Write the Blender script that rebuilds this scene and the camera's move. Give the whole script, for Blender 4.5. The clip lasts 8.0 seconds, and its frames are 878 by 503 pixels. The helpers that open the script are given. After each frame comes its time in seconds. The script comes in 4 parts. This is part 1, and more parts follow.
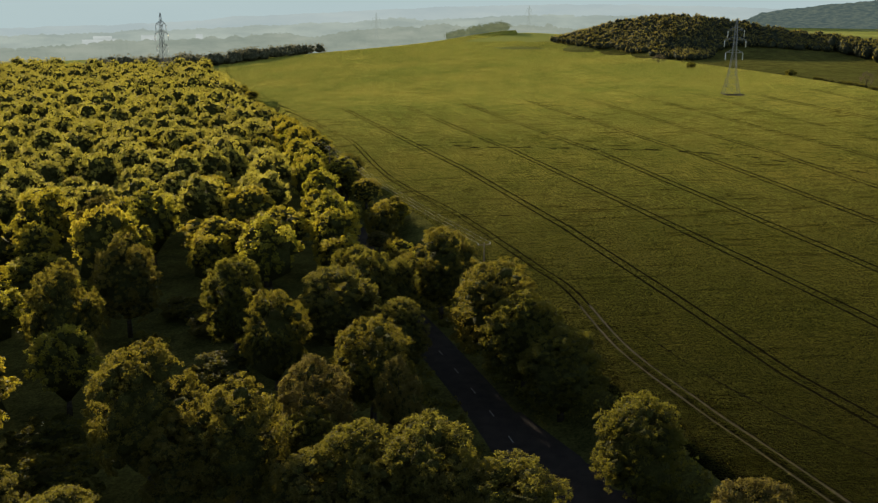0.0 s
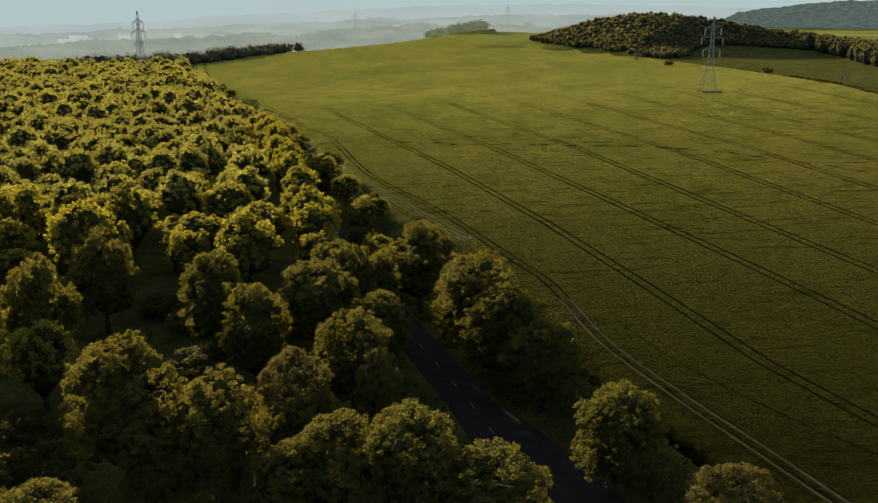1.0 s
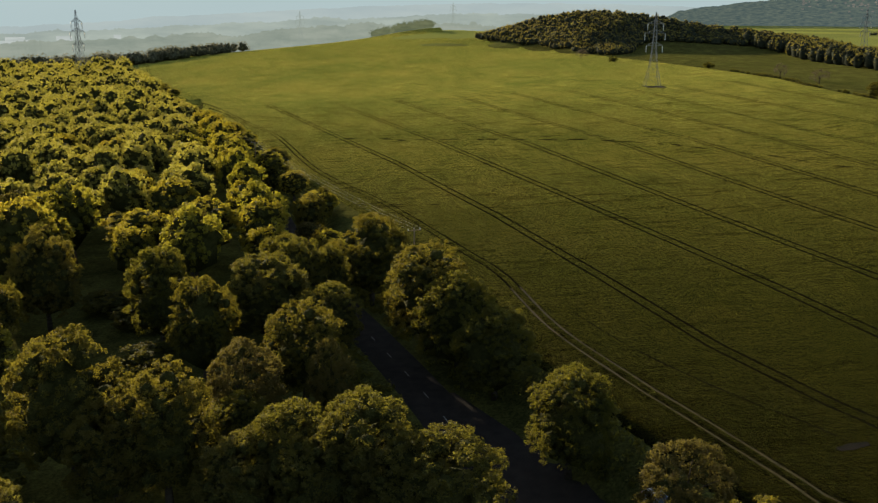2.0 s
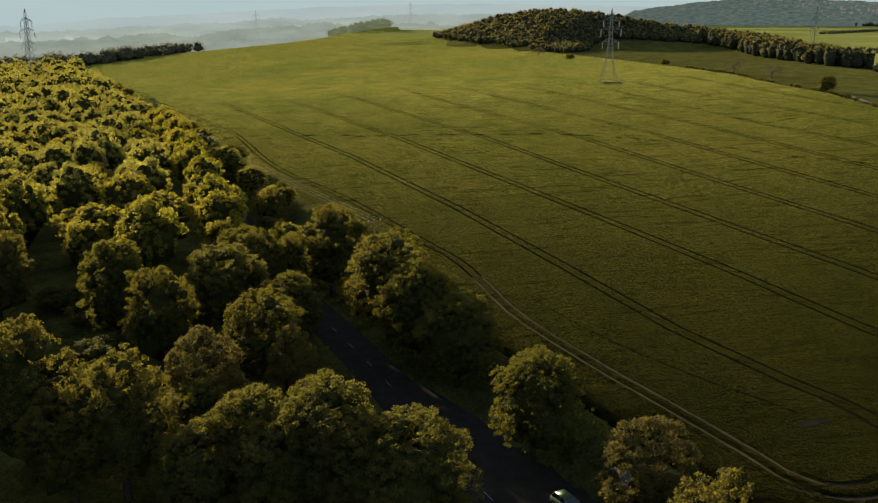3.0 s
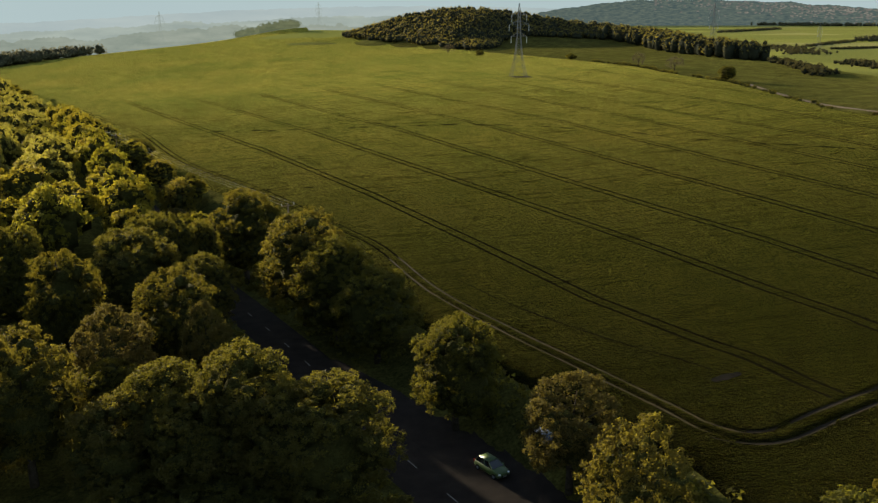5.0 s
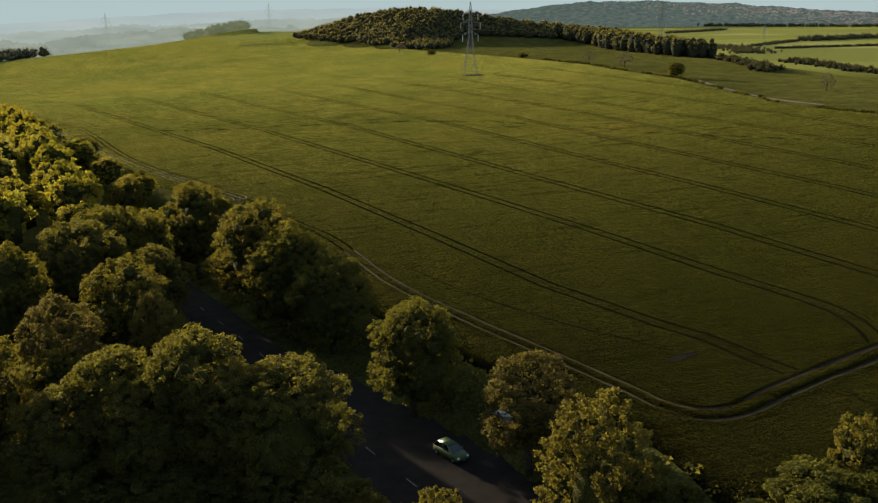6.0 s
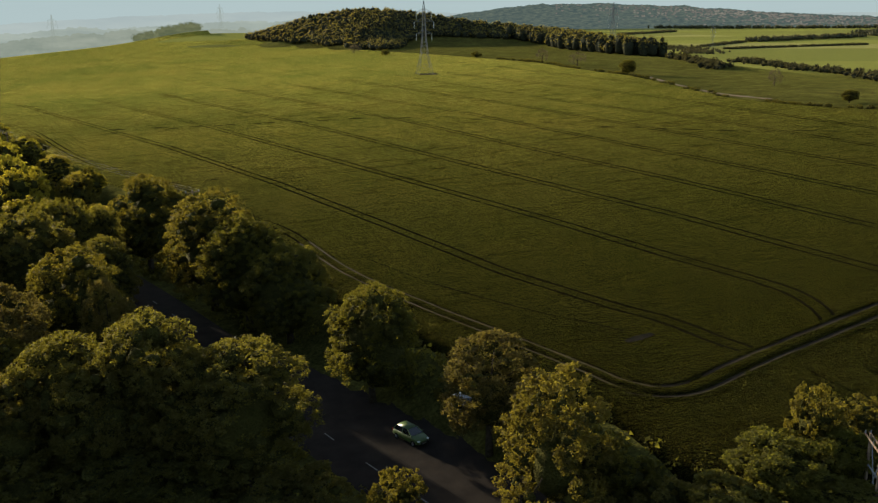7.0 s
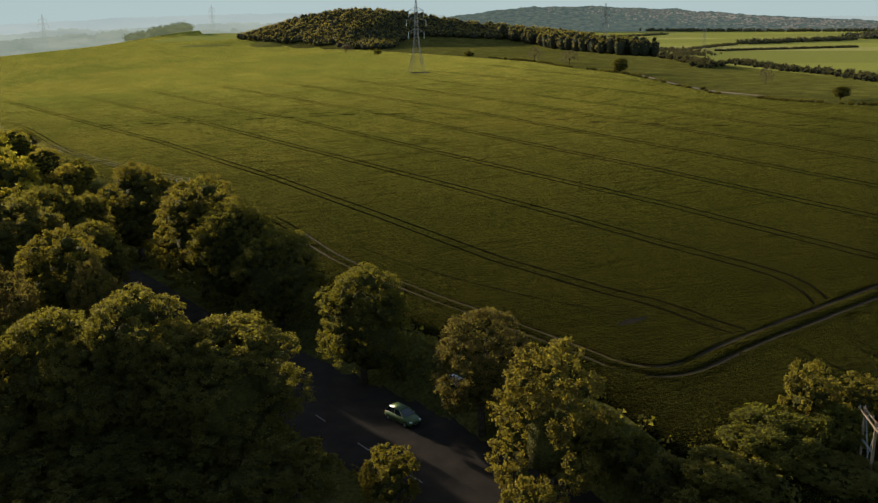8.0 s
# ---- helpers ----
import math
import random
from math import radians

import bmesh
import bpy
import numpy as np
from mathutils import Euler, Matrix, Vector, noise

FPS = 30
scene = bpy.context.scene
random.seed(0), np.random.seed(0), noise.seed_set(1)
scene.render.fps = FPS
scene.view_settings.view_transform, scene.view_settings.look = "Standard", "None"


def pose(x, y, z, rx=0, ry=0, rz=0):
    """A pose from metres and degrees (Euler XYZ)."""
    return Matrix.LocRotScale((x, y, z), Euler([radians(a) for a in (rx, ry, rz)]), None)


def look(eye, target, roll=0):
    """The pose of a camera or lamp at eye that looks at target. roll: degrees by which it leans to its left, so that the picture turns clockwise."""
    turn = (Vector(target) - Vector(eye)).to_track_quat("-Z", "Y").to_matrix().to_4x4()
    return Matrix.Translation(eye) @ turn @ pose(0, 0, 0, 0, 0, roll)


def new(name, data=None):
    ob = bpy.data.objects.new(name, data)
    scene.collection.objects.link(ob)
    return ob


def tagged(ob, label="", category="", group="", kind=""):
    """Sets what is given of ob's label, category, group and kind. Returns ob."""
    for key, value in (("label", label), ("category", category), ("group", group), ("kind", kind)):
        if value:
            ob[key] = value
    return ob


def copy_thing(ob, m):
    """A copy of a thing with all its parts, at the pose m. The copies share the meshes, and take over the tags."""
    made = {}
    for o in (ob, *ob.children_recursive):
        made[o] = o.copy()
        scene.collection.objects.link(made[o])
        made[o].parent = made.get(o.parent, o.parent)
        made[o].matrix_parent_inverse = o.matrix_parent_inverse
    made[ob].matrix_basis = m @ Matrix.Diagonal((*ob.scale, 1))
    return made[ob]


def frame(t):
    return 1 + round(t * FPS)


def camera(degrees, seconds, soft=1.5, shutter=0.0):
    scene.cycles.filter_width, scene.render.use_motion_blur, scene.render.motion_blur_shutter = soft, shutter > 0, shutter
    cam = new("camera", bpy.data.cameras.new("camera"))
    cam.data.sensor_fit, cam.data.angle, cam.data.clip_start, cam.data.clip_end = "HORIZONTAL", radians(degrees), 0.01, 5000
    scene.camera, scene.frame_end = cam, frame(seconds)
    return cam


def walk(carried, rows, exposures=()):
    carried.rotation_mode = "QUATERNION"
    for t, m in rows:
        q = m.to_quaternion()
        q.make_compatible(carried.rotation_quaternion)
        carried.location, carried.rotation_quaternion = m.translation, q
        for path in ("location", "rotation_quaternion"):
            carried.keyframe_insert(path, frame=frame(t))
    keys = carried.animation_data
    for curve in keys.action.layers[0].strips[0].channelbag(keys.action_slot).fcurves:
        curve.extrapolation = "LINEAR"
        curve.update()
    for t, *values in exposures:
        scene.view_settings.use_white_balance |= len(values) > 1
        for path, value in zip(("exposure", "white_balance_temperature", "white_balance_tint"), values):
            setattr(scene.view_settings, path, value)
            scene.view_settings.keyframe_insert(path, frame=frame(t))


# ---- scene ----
cam = camera(52.28, 8.0, soft=1.35)
# seconds, x, y, z, heading, pitch, roll: a drone that sinks straight down and turns to its right
ROWS = [
    (0.0, 0.000, -0.000, 50.700, -0.000, -15.184, 0.384),
    (0.5, 0.020, -0.160, 50.293, -0.340, -15.201, 0.429),
    (1.0, 0.095, -0.208, 49.721, -1.295, -15.197, 0.396),
    (1.5, 0.063, -0.123, 48.941, -3.033, -15.185, 0.279),
    (3.0, -0.005, 0.246, 46.001, -7.232, -15.110, 0.044),
    (3.5, -0.039, 0.261, 44.990, -8.605, -15.059, -0.039),
    (4.0, -0.044, 0.184, 43.976, -9.975, -15.023, -0.150),
    (4.5, -0.031, 0.190, 42.945, -11.351, -14.975, -0.258),
    (6.0, 0.027, 0.568, 39.775, -15.732, -14.789, -0.528),
    (6.5, 0.045, 0.680, 38.640, -17.299, -14.709, -0.612),
    (7.0, -0.008, 0.742, 37.487, -18.605, -14.624, -0.629),
    (7.5, -0.043, 0.755, 36.337, -18.963, -14.542, -0.558),
    (8.0, -0.050, 0.758, 35.106, -19.128, -14.454, -0.464),
]
walk(cam, [(t, pose(x, y, z, 90 + p, 0, h) @ pose(0, 0, 0, 0, 0, r)) for t, x, y, z, h, p, r in ROWS],
     exposures=[(0.0, 1.24, 7550, 9), (8.0, 1.24, 7550, 9)])

# ---- light ----
SUN_LEFT, SUN_UP = 24.0, 11.0      # degrees left of +y, degrees above the horizon
sky = bpy.data.worlds.new("sky")
scene.world = sky
sky.use_nodes = True
sn = sky.node_tree.nodes
tex = sn.new("ShaderNodeTexSky")
tex.sky_type = "NISHITA"
tex.sun_disc = False
tex.sun_elevation = radians(SUN_UP)
tex.sun_rotation = radians(-SUN_LEFT)
tex.air_density, tex.dust_density, tex.ozone_density = 0.8, 0.5, 0.6
sn["Background"].inputs["Strength"].default_value = 0.122
sky.node_tree.links.new(tex.outputs["Color"], sn["Background"].inputs["Color"])
sun_data = bpy.data.lights.new("sun", "SUN")
sun_data.energy, sun_data.angle, sun_data.color = 4.3, radians(0.6), (1.0, 0.93, 0.76)
sun = new("sun", sun_data)
sun_way = Vector((-math.sin(radians(SUN_LEFT)) * math.cos(radians(SUN_UP)),
                  math.cos(radians(SUN_LEFT)) * math.cos(radians(SUN_UP)), math.sin(radians(SUN_UP))))
sun.matrix_world = look(sun_way * 300, (0, 0, 0))


# ---- materials ----
class Nodes:
    """A small hand for node materials."""

    def __init__(self, name):
        self.m = bpy.data.materials.new(name)
        self.m.use_nodes = True
        self.t = self.m.node_tree
        self.bsdf = self.t.nodes["Principled BSDF"]
        self.out = self.t.nodes["Material Output"]

    def add(self, kind, **sets):
        n = self.t.nodes.new(kind)
        for k, v in sets.items():
            n.inputs[k.replace("_", " ")].default_value = v
        return n

    def join(self, a, b):
        self.t.links.new(a, b)

    def place(self):
        return self.add("ShaderNodeNewGeometry").outputs["Position"]

    def noise(self, scale, detail=4.0, rough=0.55, vec=None, stretch=None):
        n = self.add("ShaderNodeTexNoise", Scale=scale, Detail=detail, Roughness=rough)
        v = vec or self.place()
        if stretch:
            mp = self.add("ShaderNodeMapping")
            mp.inputs["Rotation"].default_value = (0, 0, radians(stretch[0]))
            mp.inputs["Scale"].default_value = stretch[1]
            self.join(v, mp.inputs["Vector"])
            v = mp.outputs["Vector"]
        self.join(v, n.inputs["Vector"])
        return n.outputs["Fac"]

    def ramp(self, fac, *stops):
        n = self.t.nodes.new("ShaderNodeValToRGB")
        e = n.color_ramp.elements
        while len(e) < len(stops):
            e.new(0.5)
        for el, (at, c) in zip(e, stops):
            el.position, el.color = at, (*c, 1)
        self.join(fac, n.inputs["Fac"])
        return n.outputs["Color"]

    def mix(self, a, b, fac, kind="MIX"):
        n = self.t.nodes.new("ShaderNodeMix")
        n.data_type, n.blend_type = "RGBA", kind
        for s, v in ((n.inputs[6], a), (n.inputs[7], b), (n.inputs[0], fac)):
            if isinstance(v, (int, float)):
                s.default_value = v
            elif isinstance(v, tuple):
                s.default_value = (*v, 1)
            else:
                self.join(v, s)
        return n.outputs[2]

    def bump(self, height, strength, distance):
        n = self.add("ShaderNodeBump", Strength=strength, Distance=distance)
        self.join(height, n.inputs["Height"])
        self.join(n.outputs["Normal"], self.bsdf.inputs["Normal"])

    def fuzz(self, weight, tint):
        """The downy look of grass and young corn."""
        s = self.bsdf.inputs
        s["Sheen Weight"].default_value, s["Sheen Roughness"].default_value = weight, 0.12
        s["Sheen Tint"].default_value = (*tint, 1)

    def done(self, colour, rough=0.8, metal=0.0, spec=0.3):
        s = self.bsdf.inputs
        if isinstance(colour, tuple):
            s["Base Color"].default_value = (*colour, 1)
        else:
            self.join(colour, s["Base Color"])
        s["Roughness"].default_value, s["Metallic"].default_value = rough, metal
        s["Specular IOR Level"].default_value = spec
        return self.m


def mottled(name, c1, c2, scale=2.0, rough=0.8, bump=0.3, depth=0.05, fine=12.0, metal=0.0, spec=0.02):
    """Two shades at two sizes of mottling, with relief."""
    n = Nodes(name)
    a, b = n.noise(scale), n.noise(scale * fine, 3.0)
    big = n.ramp(a, (0.3, c1), (0.7, c2))
    col = n.mix(big, n.ramp(b, (0.3, (0.55, 0.55, 0.55)), (0.7, (1.2, 1.2, 1.2))), 0.6, "MULTIPLY")
    n.bump(b, bump, depth)
    return n.done(col, rough, metal, spec)


def leafy(name, dark, light, glow, share=0.42, low=0.72):
    """Leaves: each a little different, each tree a little different, and light shining through them."""
    n = Nodes(name)
    isle = n.add("ShaderNodeNewGeometry").outputs["Random Per Island"]
    tree = n.add("ShaderNodeObjectInfo").outputs["Random"]
    col = n.ramp(isle, (0.0, tuple(low * c for c in dark)), (0.5, tuple(0.5 * (c + e) for c, e in zip(dark, light))), (1.0, tuple((1.85 - low) * c for c in light)))
    hsv = n.add("ShaderNodeHueSaturation")
    mr = n.add("ShaderNodeMapRange")
    mr.inputs["To Min"].default_value, mr.inputs["To Max"].default_value = 0.475, 0.525
    n.join(tree, mr.inputs["Value"])
    n.join(mr.outputs["Result"], hsv.inputs["Hue"])
    mv = n.add("ShaderNodeMapRange")
    mv.inputs["To Min"].default_value, mv.inputs["To Max"].default_value = 1.25, 0.75
    n.join(tree, mv.inputs["Value"])
    n.join(mv.outputs["Result"], hsv.inputs["Value"])
    n.join(col, hsv.inputs["Color"])
    n.done(hsv.outputs["Color"], 0.7, 0.0, 0.06)
    tr = n.add("ShaderNodeBsdfTranslucent")
    n.join(n.mix(hsv.outputs["Color"], glow, 0.6), tr.inputs["Color"])
    ms = n.add("ShaderNodeMixShader", Fac=share)
    n.join(n.bsdf.outputs["BSDF"], ms.inputs[1])
    n.join(tr.outputs["BSDF"], ms.inputs[2])
    n.join(ms.outputs["Shader"], n.out.inputs["Surface"])
    return n.m


def crop_material():
    n = Nodes("young_wheat")
    patch = n.noise(0.012, 3.0)
    swirl = n.noise(0.10, 4.0, 0.6, stretch=(-13, (1.0, 0.35, 1.0)))
    rows = n.noise(1.0, 4.0, 0.65, stretch=(20, (0.45, 1.5, 1.0)))
    tuft = n.noise(2.2, 2.0, 0.6)
    fine = n.noise(6.0, 3.0, 0.7)
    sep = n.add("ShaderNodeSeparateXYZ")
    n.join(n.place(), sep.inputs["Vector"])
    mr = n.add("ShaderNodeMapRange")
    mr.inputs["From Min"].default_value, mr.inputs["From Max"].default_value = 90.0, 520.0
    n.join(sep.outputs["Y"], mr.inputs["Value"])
    # light falloff painted by y: dark at the headland, bright far up the slope
    grade = n.ramp(mr.outputs["Result"], (0.0, (0.0064, 0.0059, 0.0025)), (0.2, (0.042, 0.0385, 0.0104)), (0.5, (0.118, 0.108, 0.025)), (1.0, (0.258, 0.239, 0.053)))
    col = n.mix(grade, n.ramp(patch, (0.35, (0.85, 0.92, 0.9)), (0.65, (1.15, 1.1, 1.1))), 1.0, "MULTIPLY")
    col = n.mix(col, n.ramp(swirl, (0.3, (0.72, 0.78, 0.7)), (0.7, (1.2, 1.12, 1.1))), 0.8, "MULTIPLY")
    col = n.mix(col, n.ramp(rows, (0.3, (0.5, 0.52, 0.5)), (0.62, (1.2, 1.2, 1.15))), 0.8, "MULTIPLY")
    col = n.mix(col, n.ramp(tuft, (0.43, (0.25, 0.26, 0.27)), (0.58, (1.7, 1.67, 1.6))), 0.9, "MULTIPLY")
    col = n.mix(col, n.ramp(fine, (0.42, (0.25, 0.26, 0.26)), (0.58, (1.6, 1.57, 1.5))), 0.9, "MULTIPLY")
    dash = n.noise(0.22, 4.0, 0.65, stretch=(-14, (0.35, 2.2, 1.0)))
    col = n.mix(col, n.ramp(dash, (0.55, (1.0, 1.0, 1.0)), (0.62, (0.36, 0.34, 0.34))), 1.0, "MULTIPLY")
    n.bump(n.mix(n.mix(rows, tuft, 0.5), fine, 0.35), 1.0, 0.8)
    n.fuzz(0.25, (0.4, 0.39, 0.07))
    n.bsdf.inputs["Sheen Roughness"].default_value = 0.09
    return n.done(col, 1.0, 0.0, 0.0)


def blade_material():
    """Upright blades that the low sun shines through, in broad drifts of greener and yellower growth."""
    n = Nodes("wheat_blades")
    isle = n.add("ShaderNodeNewGeometry").outputs["Random Per Island"]
    drift = n.noise(0.018, 4.0, 0.6, stretch=(10, (0.4, 1.0, 1.0)))
    col = n.ramp(drift, (0.36, (0.135, 0.145, 0.04)), (0.5, (0.175, 0.178, 0.046)), (0.64, (0.21, 0.2, 0.05)))
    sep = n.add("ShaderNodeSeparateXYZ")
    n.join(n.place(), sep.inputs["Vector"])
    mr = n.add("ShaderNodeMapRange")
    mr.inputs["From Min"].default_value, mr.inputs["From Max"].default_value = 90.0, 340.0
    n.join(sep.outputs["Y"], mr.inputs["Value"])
    # the light falloff is in the blade colour too: dim near, full up the slope
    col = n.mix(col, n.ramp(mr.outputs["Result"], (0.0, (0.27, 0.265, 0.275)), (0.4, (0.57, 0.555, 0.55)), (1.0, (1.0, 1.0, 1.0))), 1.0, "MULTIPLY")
    col = n.mix(col, n.ramp(isle, (0.0, (0.4, 0.41, 0.43)), (0.6, (0.95, 0.95, 0.95)), (1.0, (1.9, 1.85, 1.7))), 1.0, "MULTIPLY")
    n.done(col, 0.8, 0.0, 0.05)
    tr = n.add("ShaderNodeBsdfTranslucent")
    n.join(n.mix(col, (1.5, 1.35, 1.1), 1.0, "MULTIPLY"), tr.inputs["Color"])
    ms = n.add("ShaderNodeMixShader", Fac=0.55)
    n.join(n.bsdf.outputs["BSDF"], ms.inputs[1])
    n.join(tr.outputs["BSDF"], ms.inputs[2])
    n.join(ms.outputs["Shader"], n.out.inputs["Surface"])
    return n.m


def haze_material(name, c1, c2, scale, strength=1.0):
    """Far country: the haze of miles of bright air painted as a glowing colour."""
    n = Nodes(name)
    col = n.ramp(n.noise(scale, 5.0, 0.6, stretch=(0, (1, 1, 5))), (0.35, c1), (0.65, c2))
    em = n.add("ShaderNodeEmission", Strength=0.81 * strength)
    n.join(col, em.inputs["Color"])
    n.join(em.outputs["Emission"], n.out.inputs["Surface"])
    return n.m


def land_material():
    """The open country: pasture, leaf litter under the wood, and far fields in patches."""
    n = Nodes("open_land")
    a, b = n.noise(0.02, 4.0), n.noise(0.8, 5.0, 0.65)
    vor = n.add("ShaderNodeTexVoronoi", Scale=0.0035)
    n.join(n.place(), vor.inputs["Vector"])
    sep = n.add("ShaderNodeSeparateColor")
    n.join(vor.outputs["Color"], sep.inputs["Color"])
    patches = n.ramp(sep.outputs["Red"], (0.0, (0.13, 0.14, 0.045)), (0.4, (0.235, 0.24, 0.062)), (0.7, (0.165, 0.172, 0.052)), (1.0, (0.28, 0.26, 0.10)))
    near = n.ramp(a, (0.3, (0.052, 0.055, 0.017)), (0.7, (0.082, 0.078, 0.024)))
    near = n.mix(near, n.ramp(n.noise(0.12, 4.0, 0.65), (0.32, (0.5, 0.5, 0.55)), (0.66, (1.35, 1.3, 1.2))), 0.9, "MULTIPLY")
    near = n.mix(near, n.ramp(n.noise(2.6, 3.0, 0.7), (0.34, (0.4, 0.42, 0.45)), (0.66, (1.45, 1.4, 1.3))), 0.8, "MULTIPLY")
    dist = n.add("ShaderNodeVectorMath")
    dist.operation = "LENGTH"
    n.join(n.place(), dist.inputs[0])
    mr = n.add("ShaderNodeMapRange")
    mr.inputs["From Min"].default_value, mr.inputs["From Max"].default_value = 830.0, 980.0
    n.join(dist.outputs["Value"], mr.inputs["Value"])
    col = n.mix(near, patches, mr.outputs["Result"])
    col = n.mix(col, n.ramp(b, (0.3, (0.55, 0.55, 0.55)), (0.7, (1.25, 1.2, 1.1))), 0.7, "MULTIPLY")
    n.bump(b, 0.7, 0.3)
    n.fuzz(0.2, (0.22, 0.23, 0.05))
    return n.done(col, 1.0, 0.0, 0.0)


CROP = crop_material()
BLADES = blade_material()
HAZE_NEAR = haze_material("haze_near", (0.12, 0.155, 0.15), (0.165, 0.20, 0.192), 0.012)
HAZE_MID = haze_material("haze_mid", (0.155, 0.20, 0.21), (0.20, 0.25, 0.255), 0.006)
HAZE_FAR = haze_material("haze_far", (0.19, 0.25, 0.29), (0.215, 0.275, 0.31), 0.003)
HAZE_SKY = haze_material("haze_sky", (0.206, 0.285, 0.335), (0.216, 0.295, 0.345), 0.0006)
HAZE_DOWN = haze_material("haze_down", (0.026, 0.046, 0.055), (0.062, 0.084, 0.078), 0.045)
LAND = land_material()
SOIL = mottled("bare_soil", (0.022, 0.017, 0.010), (0.042, 0.032, 0.02), 0.8, 0.95, 0.6, 0.06)
MUD = mottled("dried_mud", (0.0085, 0.0072, 0.0052), (0.015, 0.0125, 0.009), 0.8, 0.95, 0.5, 0.04)
RUT = mottled("dry_rut_soil", (0.027, 0.022, 0.013), (0.048, 0.039, 0.022), 0.8, 0.95, 0.5, 0.04)
ASPHALT = mottled("asphalt", (0.019, 0.0155, 0.0135), (0.031, 0.025, 0.021), 0.5, 0.9, 0.3, 0.01, 40)
GRAVEL = mottled("pale_gravel", (0.13, 0.095, 0.07), (0.22, 0.165, 0.12), 0.5, 0.95, 0.5, 0.03, 25)
WHITE_LINE = mottled("worn_white_paint", (0.12, 0.115, 0.105), (0.2, 0.195, 0.185), 3.0, 0.7, 0.1, 0.005)
BARK = mottled("bark", (0.035, 0.028, 0.02), (0.07, 0.056, 0.042), 3.0, 0.95, 0.9, 0.05)
WOOD = mottled("weathered_pole_wood", (0.12, 0.085, 0.06), (0.2, 0.15, 0.11), 2.0, 0.85, 0.5, 0.02)
STEEL = mottled("galvanised_steel", (0.13, 0.135, 0.14), (0.2, 0.205, 0.21), 0.6, 0.6, 0.1, 0.01)
GLASS_DISC = mottled("pale_insulator_glass", (0.34, 0.36, 0.36), (0.46, 0.48, 0.48), 2.0, 0.3, 0.1, 0.01, spec=0.5)
WIRE = mottled("aluminium_wire", (0.28, 0.27, 0.22), (0.36, 0.35, 0.29), 1.0, 0.8, 0.05, 0.01)
# core balls of the crowns, toned darker than most leaves as inner shade
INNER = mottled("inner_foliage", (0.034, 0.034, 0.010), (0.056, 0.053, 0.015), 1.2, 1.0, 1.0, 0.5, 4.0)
# glowing colours for far trees and steel, with the distance haze in them
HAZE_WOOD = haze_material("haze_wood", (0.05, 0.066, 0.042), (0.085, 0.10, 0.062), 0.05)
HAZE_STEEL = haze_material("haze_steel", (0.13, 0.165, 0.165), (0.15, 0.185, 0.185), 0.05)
# rut soils darker than bare soil: the ruts' shade is in the colour
RUT_DARK = mottled("shaded_rut_soil", (0.0058, 0.0052, 0.0025), (0.012, 0.0104, 0.005), 0.8, 0.95, 0.5, 0.04, spec=0.0)
HEAD_SOIL = mottled("shaded_headland_soil", (0.015, 0.0125, 0.009), (0.026, 0.021, 0.015), 0.9, 0.9, 0.6, 0.06)
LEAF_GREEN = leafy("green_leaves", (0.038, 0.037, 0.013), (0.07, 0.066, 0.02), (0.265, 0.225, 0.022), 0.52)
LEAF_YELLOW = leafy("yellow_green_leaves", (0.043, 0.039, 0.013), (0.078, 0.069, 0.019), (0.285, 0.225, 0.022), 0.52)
# lit copies of the two leaf colours above, brightened for the sunny wood
LEAF_GREEN_LIT = leafy("lit_green_leaves", (0.065, 0.064, 0.014), (0.12, 0.112, 0.022), (0.56, 0.475, 0.04), 0.52, 0.65)
LEAF_YELLOW_LIT = leafy("lit_yellow_leaves", (0.08, 0.07, 0.015), (0.14, 0.12, 0.024), (0.62, 0.49, 0.04), 0.52, 0.65)
LEAF_BROWN = leafy("bronze_young_leaves", (0.048, 0.041, 0.014), (0.082, 0.067, 0.022), (0.21, 0.165, 0.026), 0.5)
LEAF_OLIVE = leafy("olive_spring_leaves", (0.05, 0.05, 0.012), (0.085, 0.083, 0.019), (0.25, 0.235, 0.025), 0.5)
# far leaves brightened and paled in colour, for sunlit tops and haze
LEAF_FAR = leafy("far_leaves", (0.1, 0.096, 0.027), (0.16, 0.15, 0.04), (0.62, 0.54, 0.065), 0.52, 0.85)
LEAF_BARE = leafy("bare_twigs_and_buds", (0.06, 0.05, 0.034), (0.1, 0.082, 0.05), (0.16, 0.12, 0.05), 0.3, 0.8)
# hill tones: gold leaves as lit tops, over a dark core as shaded sides
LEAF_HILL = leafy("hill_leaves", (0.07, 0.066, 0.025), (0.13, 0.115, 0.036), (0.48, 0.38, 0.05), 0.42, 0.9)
HILL_CORE = mottled("hill_shade_core", (0.02, 0.023, 0.0155), (0.034, 0.036, 0.021), 0.12, 1.0, 0.5, 0.5, 6.0)
LEAF_HEDGE = leafy("far_hedge_leaves", (0.042, 0.043, 0.022), (0.066, 0.063, 0.029), (0.2, 0.165, 0.045), 0.42, 0.85)
# paled base colours that carry the distance haze
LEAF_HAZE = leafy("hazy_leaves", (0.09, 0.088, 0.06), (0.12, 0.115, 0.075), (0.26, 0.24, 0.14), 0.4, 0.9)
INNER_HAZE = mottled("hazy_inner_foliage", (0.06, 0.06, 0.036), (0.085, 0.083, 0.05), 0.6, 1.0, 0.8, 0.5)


# ---- helpers for building ----
def ease(a, b, v):
    t = np.clip((v - a) / (b - a), 0, 1)
    return t * t * (3 - 2 * t)


